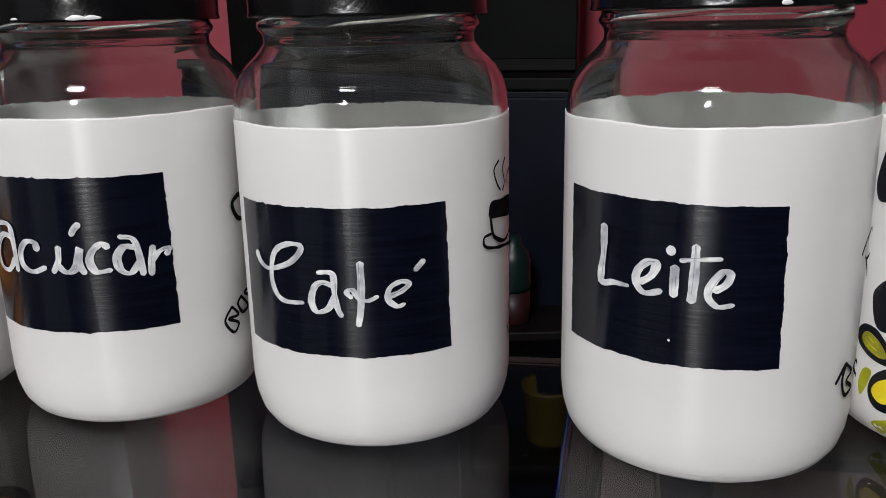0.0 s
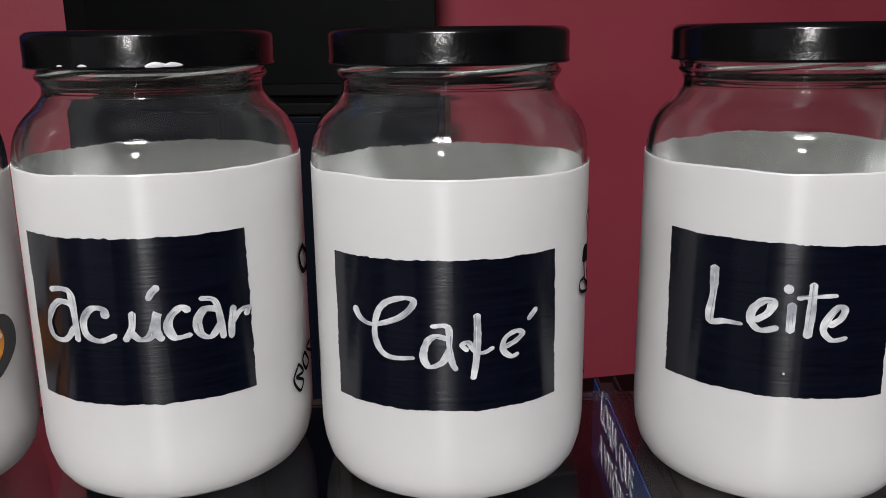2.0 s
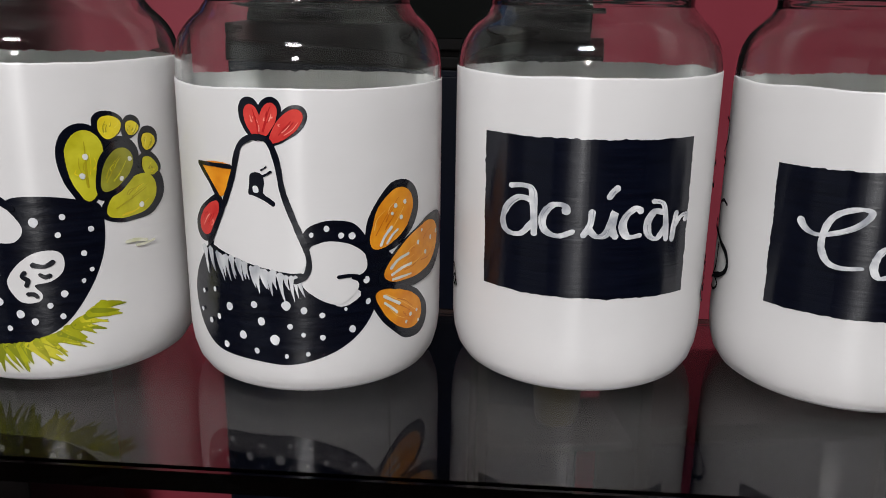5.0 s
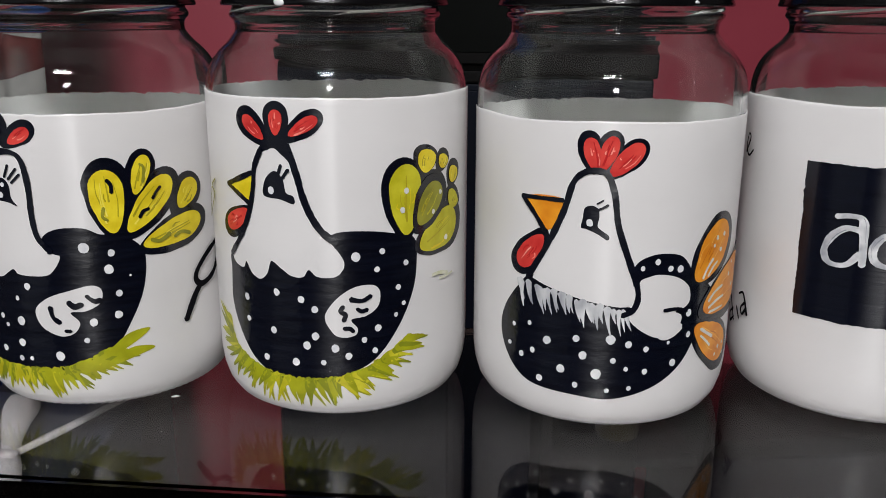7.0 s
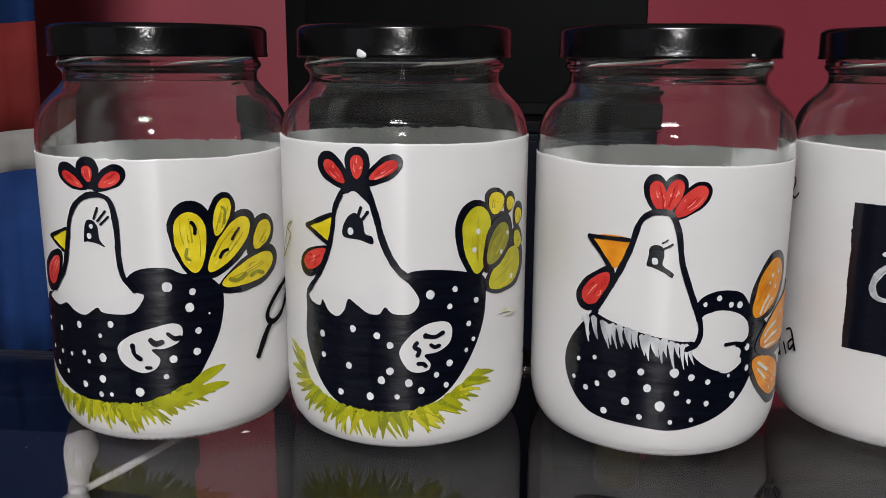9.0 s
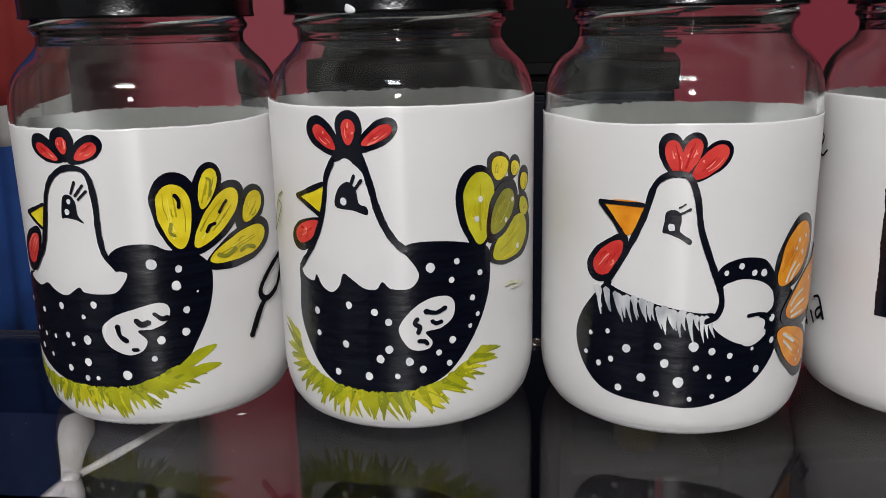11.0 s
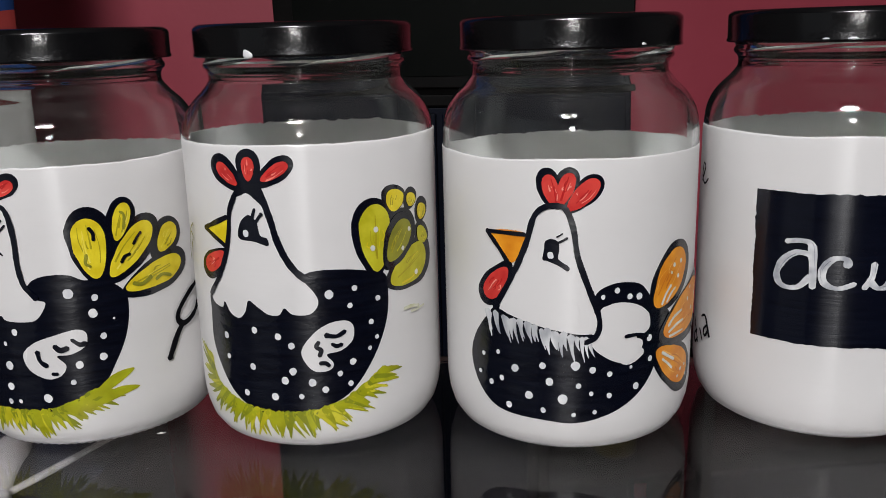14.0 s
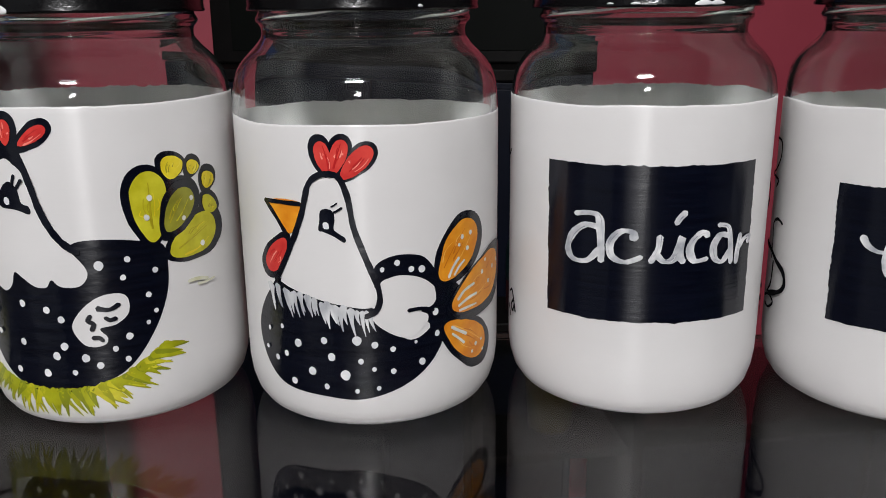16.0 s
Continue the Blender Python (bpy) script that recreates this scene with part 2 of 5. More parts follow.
# ---- jars ----
R_BODY = 0.0434
COAT = 0.00015
OUTER = [(0.0335, 0.0), (0.0365, 0.0005), (0.0392, 0.0022), (0.0414, 0.0055), (0.0427, 0.0100), (0.0433, 0.0150), (R_BODY, 0.0200),
         (R_BODY, 0.0600), (R_BODY, 0.1000), (0.04325, 0.1040), (0.0426, 0.1080), (0.0418, 0.1102), (0.0408, 0.1122), (0.0394, 0.1142), (0.0377, 0.1159), (0.0357, 0.1175),
         (0.0341, 0.1190), (0.0331, 0.1204), (0.0327, 0.1218), (0.0328, 0.1240), (0.0334, 0.1250), (0.0345, 0.1257), (0.0347, 0.1266), (0.0341, 0.1275), (0.0334, 0.1283), (0.0334, 0.1350)]
INNER = [(r - 0.0019, z) for r, z in OUTER[5:-9]] + [(0.0309, 0.1230), (0.0312, 0.1260), (0.0316, 0.1300), (0.0316, 0.1350)]


def radius_at(z):
    for (r0, z0), (r1, z1) in zip(OUTER, OUTER[1:]):
        if z0 <= z <= z1:
            return r0 + (r1 - r0) * (z - z0) / (z1 - z0)
    return OUTER[0][0] if z < 0 else OUTER[-1][0]


def curve_through(pts, closed, steps=6):
    """Points on a smooth curve through the given ones."""
    n, out = len(pts), []
    at = (lambda i: pts[i % n]) if closed else (lambda i: pts[max(0, min(n - 1, i))])
    for i in range(n if closed else n - 1):
        p0, p1, p2, p3 = (Vector(at(i + k)) for k in (-1, 0, 1, 2))
        for k in range(steps):
            u = k / steps
            out.append(0.5 * (2 * p1 + (p2 - p0) * u + (2 * p0 - 5 * p1 + 4 * p2 - p3) * u * u + (3 * p1 - p0 - 3 * p2 + p3) * u ** 3))
    if not closed:
        out.append(Vector(pts[-1]))
    return out


class Painter:
    """Lays flat paint shapes, given in millimetres round and up the jar, onto its coat."""

    def __init__(self, coat):
        self.coat, self.count = coat, 0

    def lay(self, name, mat, layer, bm):
        # cut into narrow upright strips, then bend round the jar
        xs = [v.co.x for v in bm.verts]
        zs = [v.co.y for v in bm.verts]
        step = 2.2
        for k in range(math.ceil(min(xs) / step), math.floor(max(xs) / step) + 1):
            bmesh.ops.bisect_plane(bm, geom=bm.verts[:] + bm.edges[:] + bm.faces[:], plane_co=(k * step, 0, 0), plane_no=(1, 0, 0))
        for z in (4, 7, 10, 13, 17):
            if min(zs) < z < max(zs):
                bmesh.ops.bisect_plane(bm, geom=bm.verts[:] + bm.edges[:] + bm.faces[:], plane_co=(0, z, 0), plane_no=(0, 1, 0))
        self.count += 1
        off = COAT + 0.00005 + layer * 0.00008 + (self.count % 12) * 0.000004
        for v in bm.verts:
            a, z = v.co.x / 1000 / R_BODY, max(v.co.y / 1000, 0.0012)
            r = radius_at(z) + off
            v.co = (r * math.sin(a), -r * math.cos(a), z)
        me = bpy.data.meshes.new(name)
        for f in bm.faces:
            f.normal_update()
            c = f.calc_center_median()
            if f.normal.x * c.x + f.normal.y * c.y < 0:
                f.normal_flip()
        bm.to_mesh(me)
        bm.free()
        for p in me.polygons:
            p.use_smooth = True
        me.materials.append(mat)
        ob = new(name, me)
        ob.parent = self.coat
        return ob

    def outline(self, name, mat, layer, pts):
        bm = bmesh.new()
        vs = [bm.verts.new((p[0], p[1], 0)) for p in pts]
        edges = [bm.edges.new((a, b)) for a, b in zip(vs, vs[1:] + vs[:1])]
        bmesh.ops.triangle_fill(bm, edges=edges, use_beauty=True)
        return self.lay(name, mat, layer, bm)

    def fill(self, name, mat, layer=1):
        return lambda *pts: self.outline(name, mat, layer, curve_through(pts, True))

    def poly(self, name, mat, layer=1):
        def done(*pts):
            # a hand-painted rectangle: straight sides with a slightly ragged edge
            out = []
            for a, b in zip(pts, pts[1:] + pts[:1]):
                a, b = Vector(a), Vector(b)
                side = (b - a).normalized()
                n = Vector((-side.y, side.x))
                for k in range(110):
                    u = k / 110
                    wob = noise.noise(Vector((a.x * 3 + u * 9, a.y, self.count))) * 0.4 + noise.noise(Vector((u * 45, a.x, a.y))) * 0.3 + max(0, noise.noise(Vector((u * 23, a.y, a.x))) - 0.25) * 0.8
                    out.append(a + (b - a) * u + n * wob * min(1, 6 * u, 6 * (1 - u)))
            return self.outline(name, mat, layer, out)
        return done

    def petal(self, name, mat, width, layer=1):
        def done(base, tip):
            base, tip = Vector(base), Vector(tip)
            mid, along = (base + tip) / 2, (tip - base) / 2
            across = Vector((-along.y, along.x)).normalized() * width / 2
            pts = []
            for k in range(36):
                a = 2 * math.pi * k / 36
                wide = 1 + 0.28 * math.cos(a) + 0.08 * noise.noise(Vector((k * 0.4, base.x, tip.y)))
                pts.append(mid + along * math.cos(a) + across * math.sin(a) * wide / 1.06)
            ob = self.outline(name, mat, layer, pts)
            if mat in STREAKS and width > 3.5:
                # the brush left lighter and darker hairs in the wet paint
                light, deep = STREAKS[mat]
                for k in range(7):
                    off = across * random.uniform(-0.66, 0.66)
                    a, b = sorted((random.uniform(-0.75, 0.4), random.uniform(-0.2, 0.75)))
                    bm = bmesh.new()
                    self.stroke_mesh(bm, curve_through([mid + along * a + off * 0.75, mid + along * (a + b) / 2 + off * 1.05, mid + along * (b + 0.05) + off * 0.9], False, 4), random.uniform(0.22, 0.6), 0.6)
                    self.lay("brush_streak", light if k % 3 == 0 else deep, layer + 0.6, bm)
            return ob
        return done

    def dot(self, name, mat, r):
        def done(x, z):
            pts = []
            for k in range(14):
                a = 2 * math.pi * k / 14
                rr = 0.93 * r * (1 + 0.16 * noise.noise(Vector((math.cos(a) + x, math.sin(a) + z, 3.1))))
                pts.append((x + 0.95 * rr * math.cos(a), z + 1.05 * rr * math.sin(a)))
            return self.outline(name, mat, 6, pts)
        return done

    def ribbon(self, pts, width, taper=0.0, flat=False):
        n = len(pts)
        left, right = [], []
        for i, p in enumerate(pts):
            d = (pts[min(n - 1, i + 1)] - pts[max(0, i - 1)]).normalized()
            u = i / (n - 1)
            w = width / 2 * (1 + 0.34 * noise.noise(Vector((p.x * 0.22, p.y * 0.22, 7))) + 0.14 * noise.noise(Vector((p.x * 0.9, p.y * 0.9, 3)))) * (1 - taper * u)
            if flat:
                # a flat brush: broad down the uprights, thin along the level
                w *= 0.72 + 0.5 * abs(d.y)
            side = Vector((-d.y, d.x)) * w
            left.append(p + side), right.append(p - side)
        d0, d1 = (pts[0] - pts[1]).normalized(), (pts[-1] - pts[-2]).normalized()
        return left, right, d0 * width * 0.35, d1 * width * 0.35 * (1 - taper)

    def stroke_mesh(self, bm, pts, width, taper=0.0, flat=False):
        left, right, d0, d1 = self.ribbon(pts, width, taper, flat)
        cap0 = [(left[0] * (1 - u) + right[0] * u) + d0 * math.sin(math.pi * u) * 1.2 for u in (0.2, 0.5, 0.8)]
        cap1 = [(right[-1] * (1 - u) + left[-1] * u) + d1 * math.sin(math.pi * u) * 1.2 for u in (0.2, 0.5, 0.8)]
        lv = [bm.verts.new((p.x, p.y, 0)) for p in left]
        rv = [bm.verts.new((p.x, p.y, 0)) for p in right]
        for i in range(len(lv) - 1):
            bm.faces.new((lv[i], rv[i], rv[i + 1], lv[i + 1]))
        c0 = [bm.verts.new((p.x, p.y, 0)) for p in cap0]
        c1 = [bm.verts.new((p.x, p.y, 0)) for p in cap1]
        bm.faces.new([lv[0]] + c0 + [rv[0]])
        bm.faces.new([rv[-1]] + c1 + [lv[-1]])

    def stroke(self, name, mat, width):
        def done(*pts):
            bm = bmesh.new()
            path = curve_through(pts, False)
            self.stroke_mesh(bm, path, width * (1.1 if mat is LETTER else 1), 0.15 if mat is LETTER else 0.0, mat is LETTER)
            ob = self.lay(name, mat, 6, bm)
            if mat is LETTER and len(path) > 12:
                # the loaded brush parts into hairs and lets the dark ground through
                for k in range(2):
                    i = random.randrange(0, len(path) // 2)
                    j = min(len(path) - 1, i + random.randrange(6, 12))
                    bm = bmesh.new()
                    shift = Vector((random.uniform(-0.3, 0.3), random.uniform(-0.3, 0.3))) * width
                    self.stroke_mesh(bm, [p + shift for p in path[i:j]], random.uniform(0.16, 0.34), 0.7)
                    self.lay("brush_hair", GREY_WHITE if k else LETTER_GREY, 7, bm)
            return ob
        return done

    def grass(self, name, mat, count, length):
        def done(*pts):
            path = curve_through(pts, False, 10)
            n = len(path)
            bm = bmesh.new()
            self.stroke_mesh(bm, path, 3.4)
            self.lay(name, mat, 0.5, bm)
            for k in range(count):
                u = (k + random.random()) / count
                i = min(n - 2, int(u * (n - 1)))
                p, d = path[i], (path[i + 1] - path[i]).normalized()
                down = Vector((d.y, -d.x))
                lean = (u - 0.5) * 2.2 + random.uniform(-0.45, 0.45)
                way = (down + d * lean).normalized()
                tip = p + way * length * random.uniform(0.55, 1.15)
                tip.y = max(tip.y, 5.0)
                bm = bmesh.new()
                self.stroke_mesh(bm, curve_through([p - way * 1.2, (p + tip) / 2 + d * random.uniform(-0.3, 0.3), tip], False, 4), random.uniform(2.0, 3.3), 0.88)
                self.lay(name, mat if random.random() < 0.62 else GRASS_DEEP if random.random() < 0.55 else OLIVE, 1, bm)
        return done

    def fringe(self, name, mat, count, length):
        def done(*pts):
            path = curve_through(pts, False, 10)
            for k in range(count):
                p = path[int(k / (count - 1) * (len(path) - 1))] + Vector((random.uniform(-0.4, 0.4), random.uniform(0, 1.0)))
                tip = p + Vector((random.uniform(0.3, 1.9), -length * random.uniform(0.5, 1.1)))
                bm = bmesh.new()
                self.stroke_mesh(bm, curve_through([p, (p + tip) / 2 + Vector((-0.3, 0)), tip], False, 4), random.uniform(1.4, 2.5), 0.9)
                self.lay(name, mat, 6, bm)
        return done


def jar(x, y, label, paint_top, ragged=0.0, spin=0.0, knurl=0.0, rear_drop=0.002):
    """A screw-top jar: glass shell, black tin lid, white paint up to paint_top."""
    base = tagged(new("painted_jar"), label, "jar", "row of painted jars")
    base.location = (x, y, 0.0)
    def rounded(line):
        """The shoulder and neck drawn out into fine even rings and eased into one flowing curve."""
        low_part, high_part = [p for p in line if p[1] < 0.104], [Vector(p) for p in line if p[1] >= 0.1]
        even = []
        for p, q in zip(high_part, high_part[1:]):
            n = max(1, round((q - p).length / 0.0004))
            even += [p.lerp(q, k / n) for k in range(n)]
        even.append(high_part[-1])
        for sweep in range(80):
            even = [even[0]] + [(p + 2 * q + r) / 4 if q.y < 0.121 or sweep < 6 else q for p, q, r in zip(even, even[1:], even[2:])] + [even[-1]]
        return [p for p in low_part if p[1] < 0.1] + [(v.x, v.y) for v in even]

    shell = rounded(OUTER) + rounded(INNER)[::-1] + [(0.0385, 0.0080), (0.0350, 0.0050), (0.0, 0.0045)]
    g = part("glass_body", revolve([(0.0, 0.0012), (0.0310, 0.0012)] + shell), JAR_GLASS, base, "clear glass with a rounded shoulder")
    g.visible_shadow = False

    top = paint_top
    low = [(radius_at(z) + COAT, z) for z in (0.0, 0.0003, 0.0008, 0.0014, 0.0022, 0.0030, 0.0040, 0.0055, 0.0075, 0.0100, 0.0150, 0.0200, 0.0600)]
    steps = [(R_BODY + COAT, z) for z in (0.09, top - 0.002, top - 0.0006)] + [(radius_at(top) + COAT, top), (radius_at(top) + 0.00002, top)]

    def edge(a):
        v = Vector((math.cos(a) * 2, math.sin(a) * 2, x * 9))
        fine = Vector((math.cos(a) * 26, math.sin(a) * 26, x * 5))
        rear = max(0.0, -math.cos(a))
        return 0.0007 * noise.noise(v) + (0.0002 + ragged + 0.0005 * rear) * noise.noise(fine) - rear_drop * rear

    def ripple(i, a):
        return edge(a) if i > len(low) + 1 else 0.0

    skin = revolve([(0.030, 0.0)] + low + steps, 360, ripple)
    for v in skin.verts:
        a, z = math.atan2(v.co.x, -v.co.y), v.co.z
        if knurl and z < 0.0028:
            k = 1 + knurl * (0.5 + 0.5 * math.cos(a * 90)) * (1 - z / 0.0028)
            v.co.x, v.co.y = v.co.x * k, v.co.y * k
    lining = revolve([(r + 0.00004, z) for r, z in OUTER if z < 0.09] + [(R_BODY + 0.00004, 0.09), (radius_at(top) + 0.00003, top - 0.0002)], 360, lambda i, a: edge(a) if i > 8 else 0.0)
    part("paint_underside", lining, UNDERSIDE, base, "matt grey-white back of the paint seen through the glass")
    coat = part("paint_coat", skin, WHITE_COAT, base, "white enamel brushed round the glass")

    skirt = [(0.0360, 0.1291), (0.0366, 0.1291), (0.0370, 0.1294), (0.0370, 0.1300), (0.0367, 0.1305), (0.0368, 0.1376), (0.0366, 0.1384),
             (0.0354, 0.1394), (0.0346, 0.1396), (0.0330, 0.1396), (0.0322, 0.1392), (0.0315, 0.1386), (0.0, 0.1385)]
    under = [(0.0, 0.1366), (0.0346, 0.1366), (0.0350, 0.1360), (0.0354, 0.1306), (0.0354, 0.1294)]
    part("lid", revolve(under + skirt), LID_BLACK, base, "black lacquered tin screw lid")
    # screw thread: two slanting beads under the lid's rim
    for k in range(4):
        bm = bmesh.new()
        rows = []
        for i in range(17):
            u = i / 16
            a = spin + k * math.pi / 2 + u * 1.15
            thick = 0.0008 * min(1, 6 * u, 6 * (1 - u)) + 0.00005
            z = 0.1262 + 0.0026 * u
            rows.append([bm.verts.new(((0.0336 + c * thick) * math.sin(a), -(0.0336 + c * thick) * math.cos(a), z + s * thick)) for c, s in ((0, -1), (0.9, -0.4), (0.9, 0.4), (0, 1))])
        for ra, rb in zip(rows, rows[1:]):
            for q in range(3):
                bm.faces.new((ra[q], rb[q], rb[q + 1], ra[q + 1]))
        part("screw_thread", bm, JAR_GLASS, base).visible_shadow = False
    return base, Painter(coat)


def chip(base, spot, size, tall=0.55):
    """A flake of white on the lid's rim."""
    bm = bmesh.new()
    bmesh.ops.create_icosphere(bm, subdivisions=2, radius=1)
    for v in bm.verts:
        v.co = ((v.co.x * (1 - 0.6 * v.co.z) - 0.7 * v.co.z * tall) * size, v.co.y * 0.0003, v.co.z * size * tall + 0.25 * tall * v.co.x * size)
        a = spot + v.co.x / 0.0368
        r = 0.0369 + v.co.y
        v.co = (r * math.sin(a), -r * math.cos(a), 0.1303 + v.co.z)
    part("paint_fleck", bm, WHITE, base, "white paint fleck on the lid rim")


def draw_yellow_tail(p):
    fill, poly, petal, dot, stroke, grass, fringe = p.fill, p.poly, p.petal, p.dot, p.stroke, p.grass, p.fringe
    fill("painted_body", NAVY, 1)((-5.6, 59.5), (-0.9, 62.5), (6.9, 62.6), (12, 60.3), (17.4, 60.2), (23.6, 55.1), (24.7, 49.1), (22.8, 39.6), (18.4, 30.5), (13.4, 23.3), (4.1, 18.4), (-5.3, 15.6), (-15.3, 15.9), (-27.6, 16.8), (-40.5, 20.6), (-52.8, 27.3), (-52.8, 37.8), (-48.7, 47.2), (-40.5, 51.1), (-20.7, 50.5), (-6.1, 53.5))
    petal("painted_petal", NAVY, 7.6, 1)((-16.2, 88.5), (-28.5, 94.7))
    petal("painted_petal", NAVY, 8.6, 1)((-15.6, 88), (-17, 98.4))
    petal("painted_petal", NAVY, 7.2, 1)((-15, 88), (-3.9, 94.8))
    petal("painted_petal", RED, 3.6, 3)((-18.3, 88.7), (-26.5, 93))
    petal("painted_petal", RED, 3.9, 3)((-15.8, 90.4), (-16.9, 95.5))
    petal("painted_petal", RED, 4.3, 3)((-12.5, 89), (-5.4, 93.2))
    fill("painted_bib", WHITE_COAT, 2)((-15.9, 85.3), (-10.1, 83.7), (-8.7, 75.6), (-8.5, 64.6), (-7.1, 59.1), (-3.2, 55), (-0.5, 53.5), (-4.1, 48.2), (-9.4, 47.3), (-14.8, 47.7), (-16.8, 49.1), (-21.7, 46.2), (-26.3, 46.9), (-30.5, 49.1), (-35.6, 47.6), (-42.1, 49.7), (-34.4, 53.3), (-29, 59), (-26.1, 68.8), (-24.5, 76.4), (-20.5, 83.2))
    stroke("painted_outline", NAVY, 1.8)((-37, 52.8), (-29.9, 60.8), (-26.7, 70.6), (-24.8, 78.2), (-21.7, 83.1), (-16.9, 86.1), (-11.8, 86.3), (-8.8, 83.7), (-7.6, 75.6), (-7.6, 66.5), (-6.5, 60), (-3.2, 55.4))
    petal("painted_petal", NAVY, 14.9, 1)((16.9, 57.9), (14.3, 84.2))
    petal("painted_petal", NAVY, 9.5, 1)((22.5, 69), (27.3, 86))
    petal("painted_petal", NAVY, 13.2, 1)((18.3, 58.1), (36.8, 78.4))
    petal("painted_petal", NAVY, 12.2, 1)((35, 63.2), (45.6, 75.5))
    petal("painted_petal", NAVY, 12.9, 1)((23, 53.6), (48.9, 62.4))
    petal("painted_petal", YELLOW, 10.6, 3)((16.1, 60.3), (14.1, 80.5))
    petal("painted_petal", YELLOW, 5.7, 3)((23.2, 71.9), (27.2, 84.1))
    petal("painted_petal", YELLOW, 9.1, 3)((20.3, 60.2), (34.8, 76.6))
    petal("painted_petal", YELLOW, 7.6, 3)((37.6, 65.5), (44.6, 74.1))
    petal("painted_petal", YELLOW, 8.9, 3)((24.4, 55.2), (46.3, 61.2))
    stroke("painted_mark", NAVY, 1.2)((15.3, 77.2), (16.3, 75.6), (16.3, 73.4))
    stroke("painted_mark", OLIVE2, 1)((13.6, 68.6), (13.1, 65.9), (14.4, 64.8))
    stroke("painted_mark", NAVY, 1)((31.2, 73.5), (29.6, 71.8), (28.5, 70.1))
    stroke("painted_mark", NAVY, 1)((24, 64.6), (25.2, 66.4), (26.9, 66.9))
    stroke("painted_mark", OLIVE2, 1.2)((27.1, 56.8), (29.8, 56), (33.3, 57.7))
    stroke("painted_mark", OLIVE2, 1.2)((35.1, 56.5), (37.6, 57.6), (40.8, 56.5))
    stroke("painted_mark", OLIVE2, 0.8)((25.3, 81.4), (26.4, 80.1), (25.8, 75.7))
    fill("painted_wing", WHITE_COAT, 2)((-10.4, 36.1), (-6.2, 40.1), (0.3, 42.4), (7.5, 44), (10.6, 42.3), (9.8, 38), (5.2, 35.6), (0.7, 35.3), (3.2, 31.9), (1.2, 28.4), (-3.4, 27.5), (-8.9, 30.7))
    stroke("painted_mark", NAVY, 1.6)((-5.3, 37.1), (-4.8, 34), (-2.9, 32.2))
    stroke("painted_mark", NAVY, 1.6)((0.5, 38.8), (2.1, 37.4), (4.3, 38))
    stroke("painted_mark", NAVY, 1.6)((6.1, 40.6), (8.1, 38.9), (10, 39.1))
    stroke("painted_mark", NAVY, 1.2)((-1.3, 29.3), (0.2, 29.2))
    fill("painted_wedge", YELLOW, 3)((-35.4, 71.4), (-26.9, 74.3), (-28.4, 67.0))
    stroke("painted_outline", NAVY, 1.2)((-36.4, 71.2), (-31.5, 73), (-26.9, 74.7))
    stroke("painted_outline", NAVY, 1.2)((-36.4, 71.2), (-32.9, 69.1), (-29, 67))
    petal("painted_petal", NAVY, 11.2, 1)((-31.2, 66.7), (-44.7, 52.5))
    petal("painted_petal", RED, 6.9, 3)((-32.6, 64.6), (-41.1, 54.9))
    fill("painted_blot", NAVY, 3)((-19.6, 71.3), (-18.5, 77.3), (-16, 78.2), (-14.1, 76.1), (-13.7, 72.1), (-11.9, 69.6), (-14.7, 70.6), (-18, 71.1))
    dot("painted_dot", WHITE, 1)(-17.2, 73)
    dot("painted_dot", WHITE, 0.8)(-16.2, 76.2)
    stroke("painted_mark", NAVY, 0.8)((-15.1, 78.6), (-13.5, 82.3))
    stroke("painted_mark", NAVY, 0.8)((-13.8, 78), (-10.9, 81.3))
    stroke("painted_mark", NAVY, 0.8)((-12.9, 76.9), (-9.9, 79.6))
    dot("painted_dot", WHITE, 1.8)(6.7, 56.4)
    dot("painted_dot", WHITE, 1.2)(14.5, 54.2)
    dot("painted_dot", WHITE, 1.6)(13.3, 49)
    dot("painted_dot", WHITE, 1.2)(15.7, 40.8)
    dot("painted_dot", WHITE, 1.4)(14.9, 33.6)
    dot("painted_dot", WHITE, 1.4)(7.3, 31.8)
    dot("painted_dot", WHITE, 1)(4.8, 25.9)
    dot("painted_dot", WHITE, 1.6)(-3.9, 20.8)
    dot("painted_dot", WHITE, 1.2)(-24.7, 42.5)
    dot("painted_dot", WHITE, 1.2)(-12.1, 43.9)
    dot("painted_dot", WHITE, 1)(-34.7, 39.6)
    dot("painted_dot", WHITE, 0.8)(-16.2, 39.7)
    dot("painted_dot", WHITE, 0.8)(-42.1, 31.5)
    dot("painted_dot", WHITE, 0.8)(-35.6, 31.2)
    dot("painted_dot", WHITE, 0.8)(-29.8, 31.5)
    dot("painted_dot", WHITE, 1)(-23.5, 33)
    dot("painted_dot", WHITE, 1.6)(-15.9, 32.1)
    dot("painted_dot", WHITE, 0.8)(-21.6, 30.2)
    dot("painted_dot", WHITE, 1)(-39, 26.4)
    dot("painted_dot", WHITE, 0.8)(-32.9, 24.7)
    dot("painted_dot", WHITE, 1.4)(-16.6, 24.7)
    dot("painted_dot", WHITE, 1.2)(-24.1, 21.8)
    dot("painted_dot", WHITE, 1)(-17.6, 19.2)
    dot("painted_dot", WHITE, 0.8)(-13.7, 19.5)
    dot("painted_dot", WHITE, 0.8)(-44.5, 41.1)
    dot("painted_dot", WHITE, 0.4)(19.5, 46.2)
